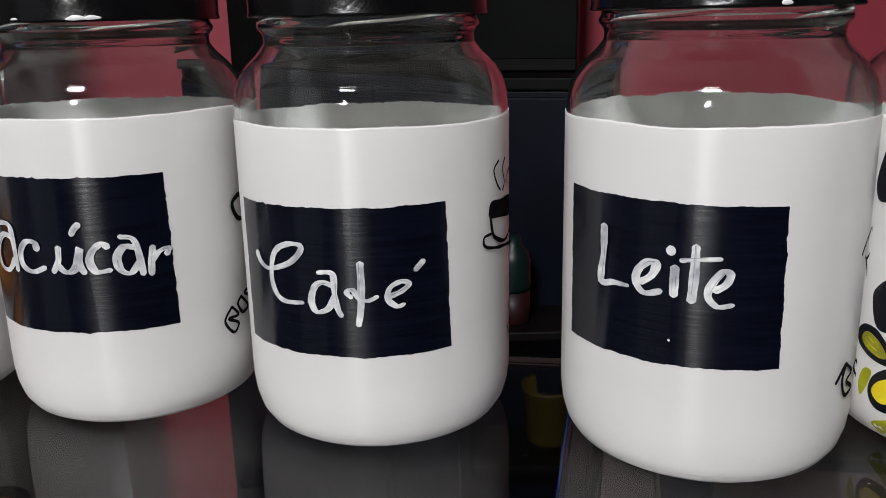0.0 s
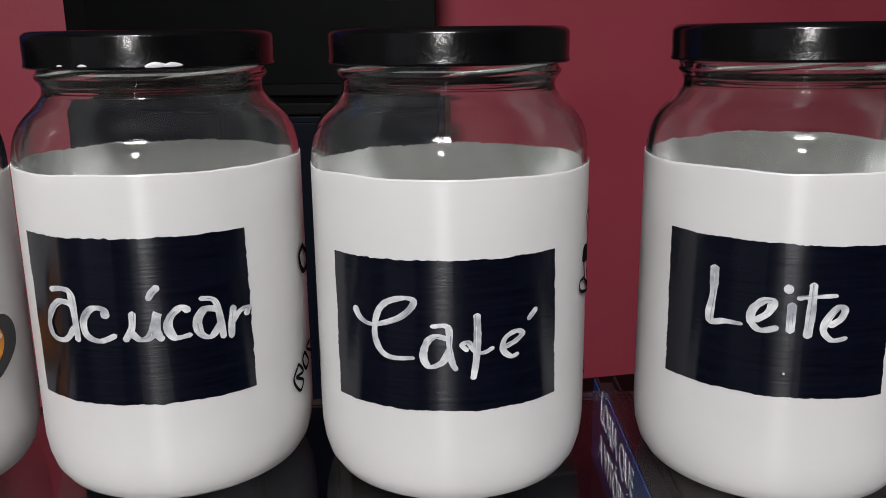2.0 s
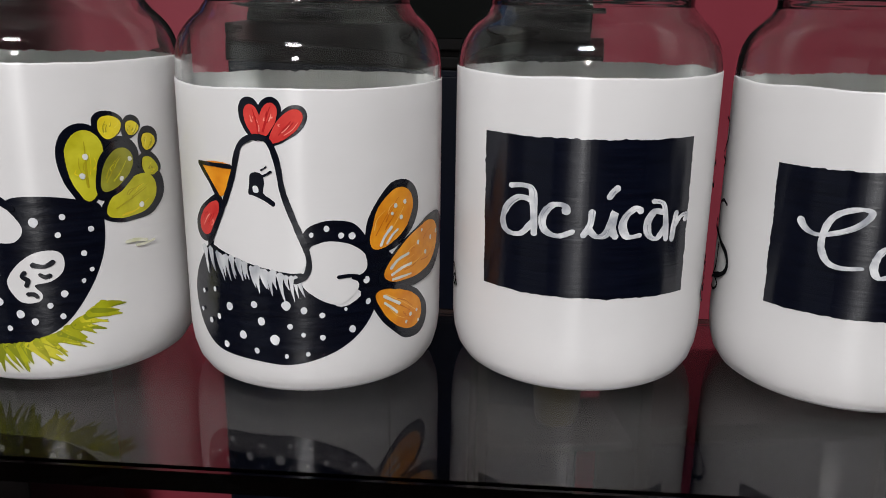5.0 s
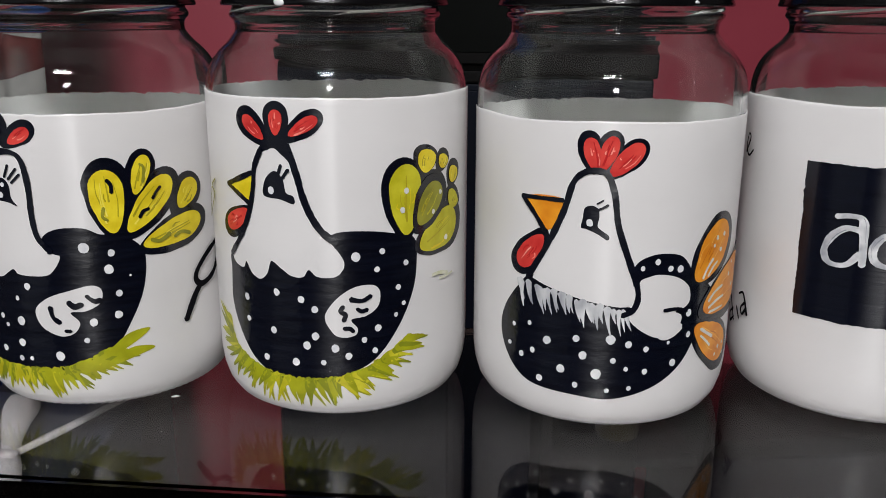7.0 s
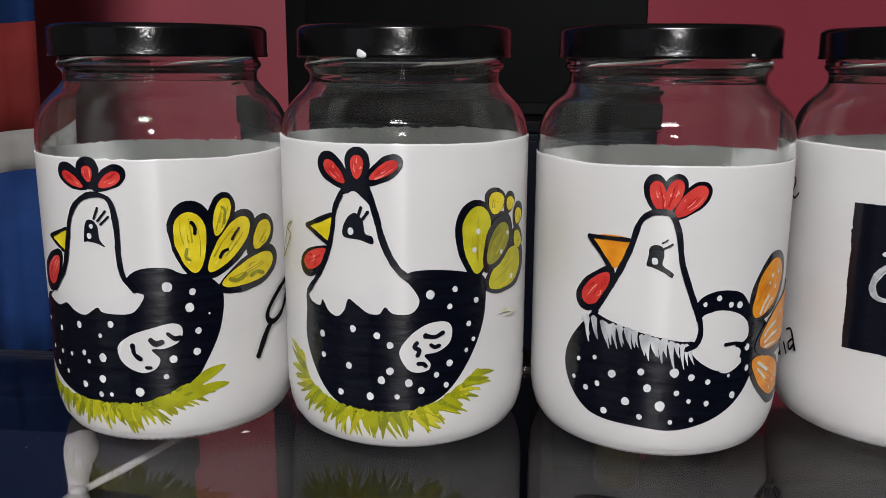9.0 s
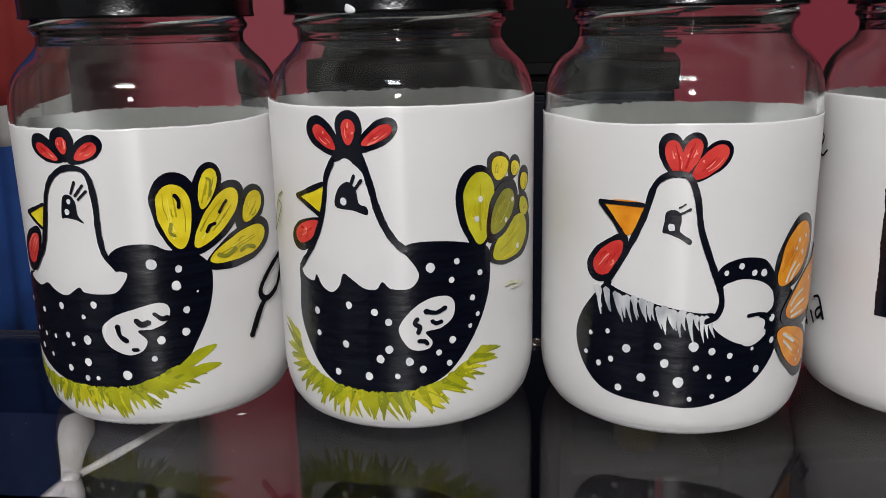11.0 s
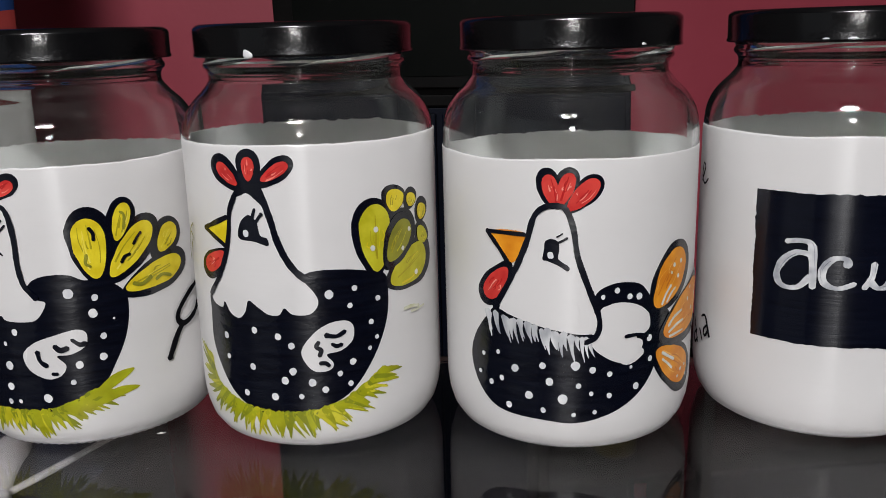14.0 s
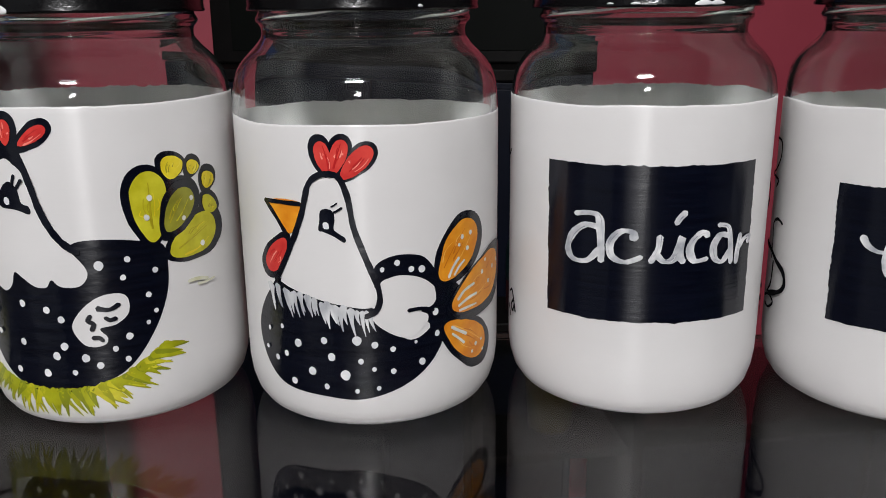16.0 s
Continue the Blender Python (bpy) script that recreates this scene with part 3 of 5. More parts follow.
    stroke("painted_spoon", INK, 1.9)((55.1, 51.5), (48.2, 47.8), (42.9, 43), (42.1, 39.5), (45.1, 37.7), (50.4, 39.9), (54, 45.2), (55.1, 51.5))
    stroke("painted_spoon", INK, 2.2)((44.1, 38.1), (40.9, 34.3), (36.9, 27.1))
    grass("painted_grass", GRASS, 66, 8.5)((-52.7, 21), (-43.7, 16.5), (-27.9, 14.7), (-15.4, 14.3), (-5.3, 14.6), (4, 17.2), (12.4, 21.5))
    fill("painted_grass", GRASS, 1)((0.3, 16.1), (9.7, 21), (17.3, 26.7), (24.1, 27.4), (19, 23.4), (9.5, 18.8))
    fill("painted_grass", GRASS, 1)((0.3, 14.9), (9.4, 17.4), (18, 21.8), (25.2, 20.6), (18.7, 18.4), (7.5, 15.2))


def draw_olive_tail(p):
    fill, poly, petal, dot, stroke, grass, fringe = p.fill, p.poly, p.petal, p.dot, p.stroke, p.grass, p.fringe
    fill("painted_body", NAVY, 1)((-3.1, 61.9), (2.2, 63.6), (11.3, 63.3), (19.4, 61.7), (25.1, 59.6), (26, 52.8), (24.7, 43.4), (19.8, 32.6), (11.7, 22.2), (2.2, 17.2), (-8.9, 14.8), (-20.6, 15.4), (-29.5, 20), (-35.9, 28.4), (-39.5, 37.5), (-39, 47.5), (-38.7, 53.4), (-33.3, 58.2), (-17.8, 54.7))
    petal("painted_petal", NAVY, 8.9, 1)((-19.5, 89.4), (-30.7, 99.3))
    petal("painted_petal", NAVY, 8.6, 1)((-17.2, 89.5), (-17, 102.4))
    petal("painted_petal", NAVY, 7.2, 1)((-15.3, 90.6), (-3, 99.2))
    petal("painted_petal", RED, 4.5, 3)((-21.4, 91), (-28.7, 97.5))
    petal("painted_petal", RED, 4.5, 3)((-17.2, 92.3), (-17, 99.9))
    petal("painted_petal", RED, 4.1, 3)((-13.1, 92.5), (-4.3, 97.8))
    fill("painted_cap", NAVY, 1)((-24, 86.9), (-20.1, 91.4), (-14.4, 91.7), (-11.8, 86.8), (-10.4, 80.6), (-14.5, 85.8), (-18.8, 88))
    fill("painted_bib", WHITE_COAT, 2)((-19.7, 88.1), (-16.3, 87.4), (-14, 82.2), (-11.5, 75.2), (-8.4, 69.1), (-4, 63.1), (1.3, 56.3), (2.2, 52.6), (-0.5, 49.5), (-5.9, 49.5), (-8.5, 51.6), (-10.4, 49.3), (-14.1, 49.4), (-17.9, 51.9), (-20.8, 53.5), (-22.4, 49.5), (-25.2, 47.2), (-28.6, 48.6), (-30.9, 52), (-32.3, 49.8), (-36.4, 50.9), (-37.4, 54.6), (-31.9, 60.3), (-28.1, 66.5), (-25.6, 74.2), (-24.3, 82.4))
    stroke("painted_outline", NAVY, 1.8)((-37.5, 53.6), (-31.9, 60.7), (-28, 68.4), (-26, 75.9), (-25, 82.4), (-22.7, 87.4))
    stroke("painted_outline", NAVY, 2.2)((-12.8, 86.7), (-10.9, 80.6), (-9.4, 74.4), (-7.1, 68.5), (-4, 63.7), (0.1, 60.2))
    petal("painted_petal", NAVY, 15.3, 1)((22.1, 59.1), (21.1, 85.2))
    petal("painted_petal", NAVY, 15, 1)((25.3, 60.9), (36, 79.4))
    petal("painted_petal", NAVY, 16.2, 1)((25.4, 55.7), (48.9, 64.7))
    petal("painted_petal", NAVY, 10.5, 1)((28.4, 79.1), (30.8, 88.2))
    petal("painted_petal", NAVY, 6.9, 1)((35, 79.1), (39.3, 85.9))
    petal("painted_petal", NAVY, 8.4, 1)((41.2, 73.4), (45.5, 81.8))
    petal("painted_petal", NAVY, 10.7, 1)((40.3, 66.2), (46.2, 72.5))
    petal("painted_petal", OLIVE, 11.6, 3)((22.3, 60.9), (22.1, 83.1))
    petal("painted_petal", NAVY, 13.2, 4)((25.8, 61.5), (36.4, 78))
    petal("painted_petal", OLIVE2, 9.1, 5)((26.7, 63.5), (35.4, 75.9))
    petal("painted_petal", OLIVE, 12.4, 3)((27.2, 56), (45.1, 64.3))
    petal("painted_petal", YELLOW, 7.8, 3)((29.1, 79.7), (31.1, 86.7))
    petal("painted_petal", YELLOW, 5.1, 3)((36.6, 80.2), (38.6, 84.3))
    petal("painted_petal", YELLOW, 6.1, 3)((42.4, 74.7), (44.5, 79.8))
    petal("painted_petal", OLIVE, 7.9, 3)((41.5, 67.2), (45.2, 71.1))
    dot("painted_dot", PALE, 1)(22.2, 74.9)
    dot("painted_dot", PALE, 1)(20.8, 69)
    dot("painted_dot", PALE, 0.8)(35.9, 72.8)
    dot("painted_dot", PALE, 0.8)(32.6, 66.9)
    dot("painted_dot", PALE, 1)(38.8, 57.4)
    fill("painted_wing", WHITE_COAT, 2)((-4.1, 36.7), (-0.5, 42.3), (4.9, 45.9), (10.5, 46.4), (13, 44.2), (12.5, 39.5), (8.7, 36.5), (4, 35.5), (5.9, 32.5), (5, 30.3), (1.3, 29.7), (-1.8, 31.3))
    stroke("painted_mark", NAVY, 1.6)((4, 42.2), (7.3, 41.6), (10, 42.9))
    stroke("painted_mark", NAVY, 1.4)((5.9, 39), (7.2, 38.2), (8.8, 38.6))
    stroke("painted_mark", NAVY, 1.2)((1.6, 40), (0.7, 38.5), (2.2, 37.3), (1.6, 35.4))
    stroke("painted_mark", NAVY, 1.4)((1.8, 32.8), (3.5, 32.7), (4.4, 31.8))
    fill("painted_wedge", YELLOW, 3)((-36.0, 75.8), (-26.6, 79.6), (-27.7, 71.2))
    stroke("painted_outline", NAVY, 1.6)((-37.3, 76), (-31.3, 78.5), (-26.3, 80.6))
    stroke("painted_outline", NAVY, 1.6)((-37.3, 76), (-32.7, 73.7), (-27.9, 71))
    petal("painted_petal", NAVY, 9.3, 1)((-26.2, 69.3), (-41.3, 60.6))
    petal("painted_petal", RED, 6, 3)((-28.5, 68.7), (-39.2, 62.3))
    fill("painted_blot", NAVY, 3)((-22.2, 74.1), (-21.3, 79.1), (-18.1, 81.7), (-15.5, 79.5), (-14.6, 75.4), (-12.3, 74.3), (-12.3, 72), (-16.6, 73.2))
    stroke("painted_mark", NAVY, 1)((-17, 80.3), (-15.8, 83.6))
    stroke("painted_mark", NAVY, 1)((-15.5, 79.7), (-13.6, 82.3))
    dot("painted_dot", WHITE, 1.2)(-19.4, 75.8)
    dot("painted_dot", WHITE, 1.6)(5.8, 55.7)
    dot("painted_dot", WHITE, 1)(13.9, 56.9)
    dot("painted_dot", WHITE, 1)(12.2, 51.3)
    dot("painted_dot", WHITE, 1)(21.7, 52.3)
    dot("painted_dot", WHITE, 1)(19, 44.7)
    dot("painted_dot", WHITE, 0.8)(20.8, 39.2)
    dot("painted_dot", WHITE, 0.8)(18.1, 35.8)
    dot("painted_dot", WHITE, 1.2)(12.2, 32.2)
    dot("painted_dot", WHITE, 1)(7.8, 28.7)
    dot("painted_dot", WHITE, 1)(11.1, 24.8)
    dot("painted_dot", WHITE, 1.2)(2.9, 23.6)
    dot("painted_dot", WHITE, 1.4)(-1.1, 26.3)
    dot("painted_dot", WHITE, 1)(-4.9, 21.6)
    dot("painted_dot", WHITE, 1.4)(-9.9, 27.1)
    dot("painted_dot", WHITE, 1.4)(-7.1, 30.3)
    dot("painted_dot", WHITE, 1.2)(-7, 39.1)
    dot("painted_dot", WHITE, 1.2)(-11.2, 42.1)
    dot("painted_dot", WHITE, 1.2)(-19.2, 43.8)
    dot("painted_dot", WHITE, 1.2)(-31.1, 40.4)
    dot("painted_dot", WHITE, 1)(-30.8, 33.2)
    dot("painted_dot", WHITE, 1.2)(-20.9, 31.1)
    dot("painted_dot", WHITE, 1.2)(-24.1, 21.5)
    dot("painted_dot", WHITE, 1.4)(-13.7, 21.3)
    grass("painted_grass", GRASS, 84, 9)((-43.5, 30.4), (-40.3, 22.1), (-29.1, 16.1), (-14.6, 14.1), (0.3, 14.9), (12.7, 19.6), (23.4, 26.9))
    stroke("painted_mark", OLIVE2, 0.6)((-47.1, 75.8), (-51, 73), (-48.5, 70.7), (-54.3, 63.7), (-57.7, 61.4))
    stroke("painted_mark", OLIVE2, 0.6)((-51, 73), (-57.6, 61.8))
    stroke("paint_smudge", SMUDGE, 1.2)((32.3, 46.1), (35.7, 46.2), (39.6, 45.3))
    stroke("paint_smudge", SMUDGE, 0.8)((35.6, 44.4), (38.8, 44.3), (42.5, 44.8))


def draw_orange_tail(p):
    fill, poly, petal, dot, stroke, grass, fringe = p.fill, p.poly, p.petal, p.dot, p.stroke, p.grass, p.fringe
    fill("painted_body", NAVY, 1)((-37.1, 45.6), (-31.5, 50.1), (-19.1, 46.7), (-5.1, 42.8), (-0.4, 41.7), (8.4, 31.7), (16, 34.2), (20.1, 41.8), (21.5, 33.1), (18.9, 26.1), (12.8, 19.7), (4.4, 15.2), (-6.2, 12.4), (-17.1, 12.9), (-32, 14.4), (-39.9, 20), (-44.1, 28.6), (-43, 36.7))
    fill("painted_saddle", NAVY, 1)((-2.3, 50.8), (-0.5, 56), (3.8, 58.4), (9, 58.8), (14.4, 57.3), (18.6, 52.1), (22.3, 45.9), (22.2, 37.6), (17, 35), (13.2, 40.3), (18.1, 44.9), (16.2, 48.9), (8.9, 52.1), (1.9, 51.4), (-0.2, 48.9))
    petal("painted_petal", NAVY, 7.4, 1)((-14, 82.5), (-16.7, 95.1))
    petal("painted_petal", NAVY, 7.5, 1)((-12.8, 82.5), (-8.3, 95.2))
    petal("painted_petal", NAVY, 7.7, 1)((-10.7, 81.4), (0.3, 92.3))
    petal("painted_petal", RED, 4.9, 3)((-13.6, 83.3), (-15.9, 93.1))
    petal("painted_petal", RED, 5.1, 3)((-12.3, 83.4), (-8.7, 93.6))
    petal("painted_petal", RED, 5.8, 3)((-9.8, 82.1), (-0.7, 91.4))
    stroke("painted_outline", NAVY, 1.8)((-33.5, 49.1), (-27.3, 60), (-22.5, 71), (-20, 79.7), (-17.1, 82.9), (-13.6, 83.7), (-10.3, 82.6), (-8, 76.7), (-6.7, 68.3), (-4.5, 61.4), (-2.2, 55.2), (-0.2, 49.8), (0.4, 45.3), (-0.9, 41.7), (-3.9, 40))
    fill("painted_bib", WHITE_COAT, 2)((-13.7, 82.3), (-9.9, 80.1), (-7.8, 70), (-4.5, 59.6), (-1.5, 50.7), (-0.6, 45.3), (-3.4, 42.6), (-12, 43.6), (-21.1, 45.6), (-30.4, 48.4), (-31.4, 50.4), (-26.2, 60.2), (-21.5, 71.1), (-19.1, 79.8))
    fill("painted_wing", WHITE_COAT, 2)((0.5, 49.7), (5.4, 52.4), (12.4, 51.3), (17.2, 47.8), (18.1, 43.1), (15.1, 40.9), (9.5, 41.2), (15.1, 39), (14.4, 35.4), (9.3, 32.2), (3.2, 34.2), (-1.9, 39.1), (0.9, 44.4))
    stroke("painted_mark", NAVY, 1.2)((9, 41.1), (13.2, 41.2), (17, 40))
    fringe("painted_fringe", GREY_WHITE, 28, 8.0)((-36.9, 47), (-27.2, 45.6), (-19.3, 43.9), (-12.1, 42.3), (-2.7, 40.7))
    fill("painted_wedge", ORANGE, 3)((-35.0, 74.0), (-22.0, 74.3), (-27.2, 64.8))
    stroke("painted_outline", NAVY, 1.4)((-36.1, 74.2), (-29.5, 74.3), (-22.8, 74.3))
    stroke("painted_outline", NAVY, 1.4)((-36.1, 74.2), (-31.7, 69.3), (-28.2, 64.5))
    petal("painted_petal", NAVY, 10.1, 1)((-27.6, 65), (-38.7, 50.1))
    petal("painted_petal", RED, 6.9, 3)((-28.8, 63), (-37, 52.1))
    dot("painted_dot", WHITE, 0.8)(-38.2, 32.5)
    dot("painted_dot", WHITE, 0.8)(-32.3, 34.3)
    dot("painted_dot", WHITE, 0.8)(-39.8, 25.9)
    dot("painted_dot", WHITE, 1)(-35.1, 23.3)
    dot("painted_dot", WHITE, 1)(-31, 25.6)
    dot("painted_dot", WHITE, 1.4)(-26.2, 29.9)
    dot("painted_dot", WHITE, 1.2)(-17.1, 31.9)
    dot("painted_dot", WHITE, 1.6)(-6.9, 32.2)
    dot("painted_dot", WHITE, 1.2)(-1.6, 30.8)
    dot("painted_dot", WHITE, 1)(3.9, 29.1)
    dot("painted_dot", WHITE, 1.4)(-14.9, 26.6)
    dot("painted_dot", WHITE, 1)(-5.9, 25.5)
    dot("painted_dot", WHITE, 1.2)(13.1, 23.8)
    dot("painted_dot", WHITE, 1.4)(-21.5, 21.3)
    dot("painted_dot", WHITE, 1.8)(-10.7, 20.9)
    dot("painted_dot", WHITE, 0.8)(-1.9, 22.8)
    dot("painted_dot", WHITE, 1)(3.9, 21.8)
    dot("painted_dot", WHITE, 1.2)(-28.4, 16.8)
    dot("painted_dot", WHITE, 1)(-16.9, 16.6)
    dot("painted_dot", WHITE, 0.8)(-7.3, 15.5)
    dot("painted_dot", WHITE, 0.8)(-0.7, 16.4)
    dot("painted_dot", WHITE, 1)(5.8, 56.5)
    dot("painted_dot", WHITE, 0.8)(1.3, 54.7)
    dot("painted_dot", WHITE, 1)(10.1, 54.2)
    dot("painted_dot", WHITE, 1.2)(13.4, 53.8)
    dot("painted_dot", WHITE, 1.2)(17.8, 39.3)
    dot("painted_dot", WHITE, 1)(18.3, 32.2)
    dot("painted_dot", WHITE, 0.6)(11.1, 30.6)
    fill("painted_joint", NAVY, 1)((16, 33), (18.5, 48.5), (25.5, 47.5), (31, 39), (27, 32), (20, 30))
    petal("painted_petal", NAVY, 18.2, 1)((18.7, 46.9), (36, 67.3))
    petal("painted_petal", NAVY, 16.3, 1)((19.5, 35.1), (43.3, 18.5))
    petal("painted_petal", ORANGE, 13.5, 3)((20.2, 48.8), (33.9, 65.6))
    petal("painted_petal", ORANGE, 12, 3)((21.2, 34), (40.2, 21.4))
    petal("painted_petal", NAVY, 20.5, 4)((22.1, 37.6), (58.6, 49.6))
    petal("painted_petal", ORANGE, 15.6, 5)((24.1, 39), (52.1, 49.2))
    stroke("painted_mark", PALE, 1)((22.8, 49.5), (24.4, 52.4), (26.8, 54.9))
    stroke("painted_mark", PALE, 0.8)((25, 49.8), (27.1, 52.3), (29.2, 53.7))
    stroke("painted_mark", PALE, 1)((26.5, 41.4), (29.5, 43.8), (33.9, 44.9))
    stroke("painted_mark", PALE, 1)((26.8, 39.2), (31.1, 40.8), (35.2, 41.3))
    stroke("painted_mark", PALE, 0.8)((27.1, 37.6), (30.9, 37.8), (35, 37.9))
    stroke("painted_mark", PALE, 1)((23.8, 32.8), (26.8, 30.9), (30, 29))
    stroke("painted_mark", PALE, 0.8)((24, 30.5), (26.7, 28.3), (29, 26.2))
    dot("painted_dot", PALE, 0.8)(28.3, 61.4)
    dot("painted_dot", PALE, 0.8)(32.1, 62.1)
    dot("painted_dot", PALE, 0.8)(30.6, 57.4)
    dot("painted_dot", PALE, 0.6)(27, 59.1)
    dot("painted_dot", PALE, 0.8)(38.5, 47.6)
    dot("painted_dot", PALE, 0.8)(46.3, 47.5)
    dot("painted_dot", PALE, 0.8)(42.8, 43.4)
    dot("painted_dot", PALE, 0.8)(51.1, 48.5)
    dot("painted_dot", PALE, 0.6)(40.6, 51.2)
    dot("painted_dot", PALE, 0.8)(34.8, 24.1)
    dot("painted_dot", PALE, 0.6)(38.8, 20.9)
    dot("painted_dot", PALE, 0.6)(32.8, 22)
    dot("painted_dot", PALE, 0.6)(37.9, 24.7)
    fill("painted_blot", NAVY, 3)((-16.4, 72.5), (-14.4, 73.3), (-12.5, 72.4), (-12.1, 70), (-12.5, 67.4), (-11.6, 66.3), (-9.1, 64.5), (-9.6, 63.2), (-12.4, 64.9), (-15.6, 66.2), (-17.2, 66.7), (-16.8, 69.6))
    fill("painted_glint", WHITE, 5)((-15.6, 69.0), (-14.2, 69.1), (-13.9, 67.4), (-15.4, 67.3))
    stroke("painted_mark", NAVY, 0.7)((-12.9, 72.0), (-11.4, 72.7), (-9.8, 73.7))
    stroke("painted_mark", NAVY, 0.5)((-12.9, 74.0), (-12.0, 74.5), (-11.2, 75.1))


def draw_sugar(p):
    fill, poly, petal, dot, stroke, grass, fringe = p.fill, p.poly, p.petal, p.dot, p.stroke, p.grass, p.fringe
    poly("label_panel", LABEL, 1)((-43.5, 83.9), (26.3, 83.9), (26.9, 34.6), (-42.8, 34.8))
    stroke("letter", LETTER, 1.9)((-32.5, 68.3), (-28.4, 68.9), (-25.4, 67.9), (-24.6, 62.3), (-24.2, 54.1))
    stroke("letter", LETTER, 1.9)((-24.9, 64.6), (-29.5, 65), (-33.4, 61.9), (-35.1, 57.2), (-33.3, 53.7), (-28.6, 53.7), (-25.1, 57.5))
    stroke("letter", LETTER, 1.9)((-14.6, 61.8), (-15.4, 63.9), (-18.9, 63.7), (-21.6, 60.1), (-21, 55.9), (-17, 54.3), (-12.4, 56))
    stroke("letter", LETTER, 1.7)((-7.1, 62.5), (-7.5, 58.3), (-9.5, 54.8))
    stroke("letter", LETTER, 1.9)((-8.2, 57.4), (-5.5, 54.8), (-2.3, 56.1), (-0.4, 62.3), (-1, 57.2), (0.3, 54.6))
    stroke("letter", LETTER, 1.7)((0.1, 69.8), (-1.3, 68.5), (-2.4, 66.7))
    stroke("letter", LETTER, 2)((7.8, 62.5), (5.9, 63.4), (3.2, 61.2), (2.2, 57.9), (3.9, 54.7), (7.9, 55))
    stroke("letter", LETTER, 1.7)((11.7, 65.3), (15, 64.5), (16.3, 61.1), (17.3, 52.8))
    stroke("letter", LETTER, 1.9)((15.8, 61.5), (12.4, 62), (10.2, 58.8), (10.9, 54.9), (13.7, 53.5), (16.4, 56.5))
    stroke("letter", LETTER, 1.7)((20.8, 61), (20, 56.4), (19.7, 52.4))
    stroke("letter", LETTER, 1.5)((20.4, 56.8), (22.7, 59.4), (25.5, 60.1), (24.8, 58.1))
    stroke("painted_mark", INK, 1.8)((55.1, 72.1), (51.1, 69.3), (54.4, 63.7), (62.6, 65.5), (55.1, 72.1))
    stroke("painted_mark", INK, 1.1)((46.5, 34.6), (42.9, 30.4), (46.6, 25.4), (49.3, 28), (44.6, 30.8), (49.5, 31), (46.5, 34.6))
    stroke("painted_mark", INK, 1.1)((51.7, 36.8), (49.7, 34.7), (52, 31), (55.5, 32.5), (51.7, 36.8))
    stroke("painted_mark", INK, 1.0)((58.8, 38.7), (54, 37.3), (63.6, 32.9))
    stroke("painted_mark", INK, 0.8)((-73.4, 82.1), (-70.5, 87), (-72.3, 88.3), (-73.3, 83.9), (-70.7, 81.3), (-67.7, 83.4))
    stroke("painted_mark", INK, 1)((-74.9, 30.5), (-72.7, 27.1), (-70.2, 22.9))
    stroke("painted_mark", INK, 1)((-71.5, 26.8), (-74.4, 24.3), (-73.2, 21.8), (-70.4, 24.1))
    stroke("painted_mark", INK, 1)((-68.5, 28.3), (-66.2, 24.9))
    stroke("painted_mark", INK, 1)((-67.3, 33.6), (-64.4, 34.3), (-61.3, 27.7))
    stroke("painted_mark", INK, 1)((-63.5, 31.2), (-65.4, 29.1), (-64.3, 27.1), (-62, 30))


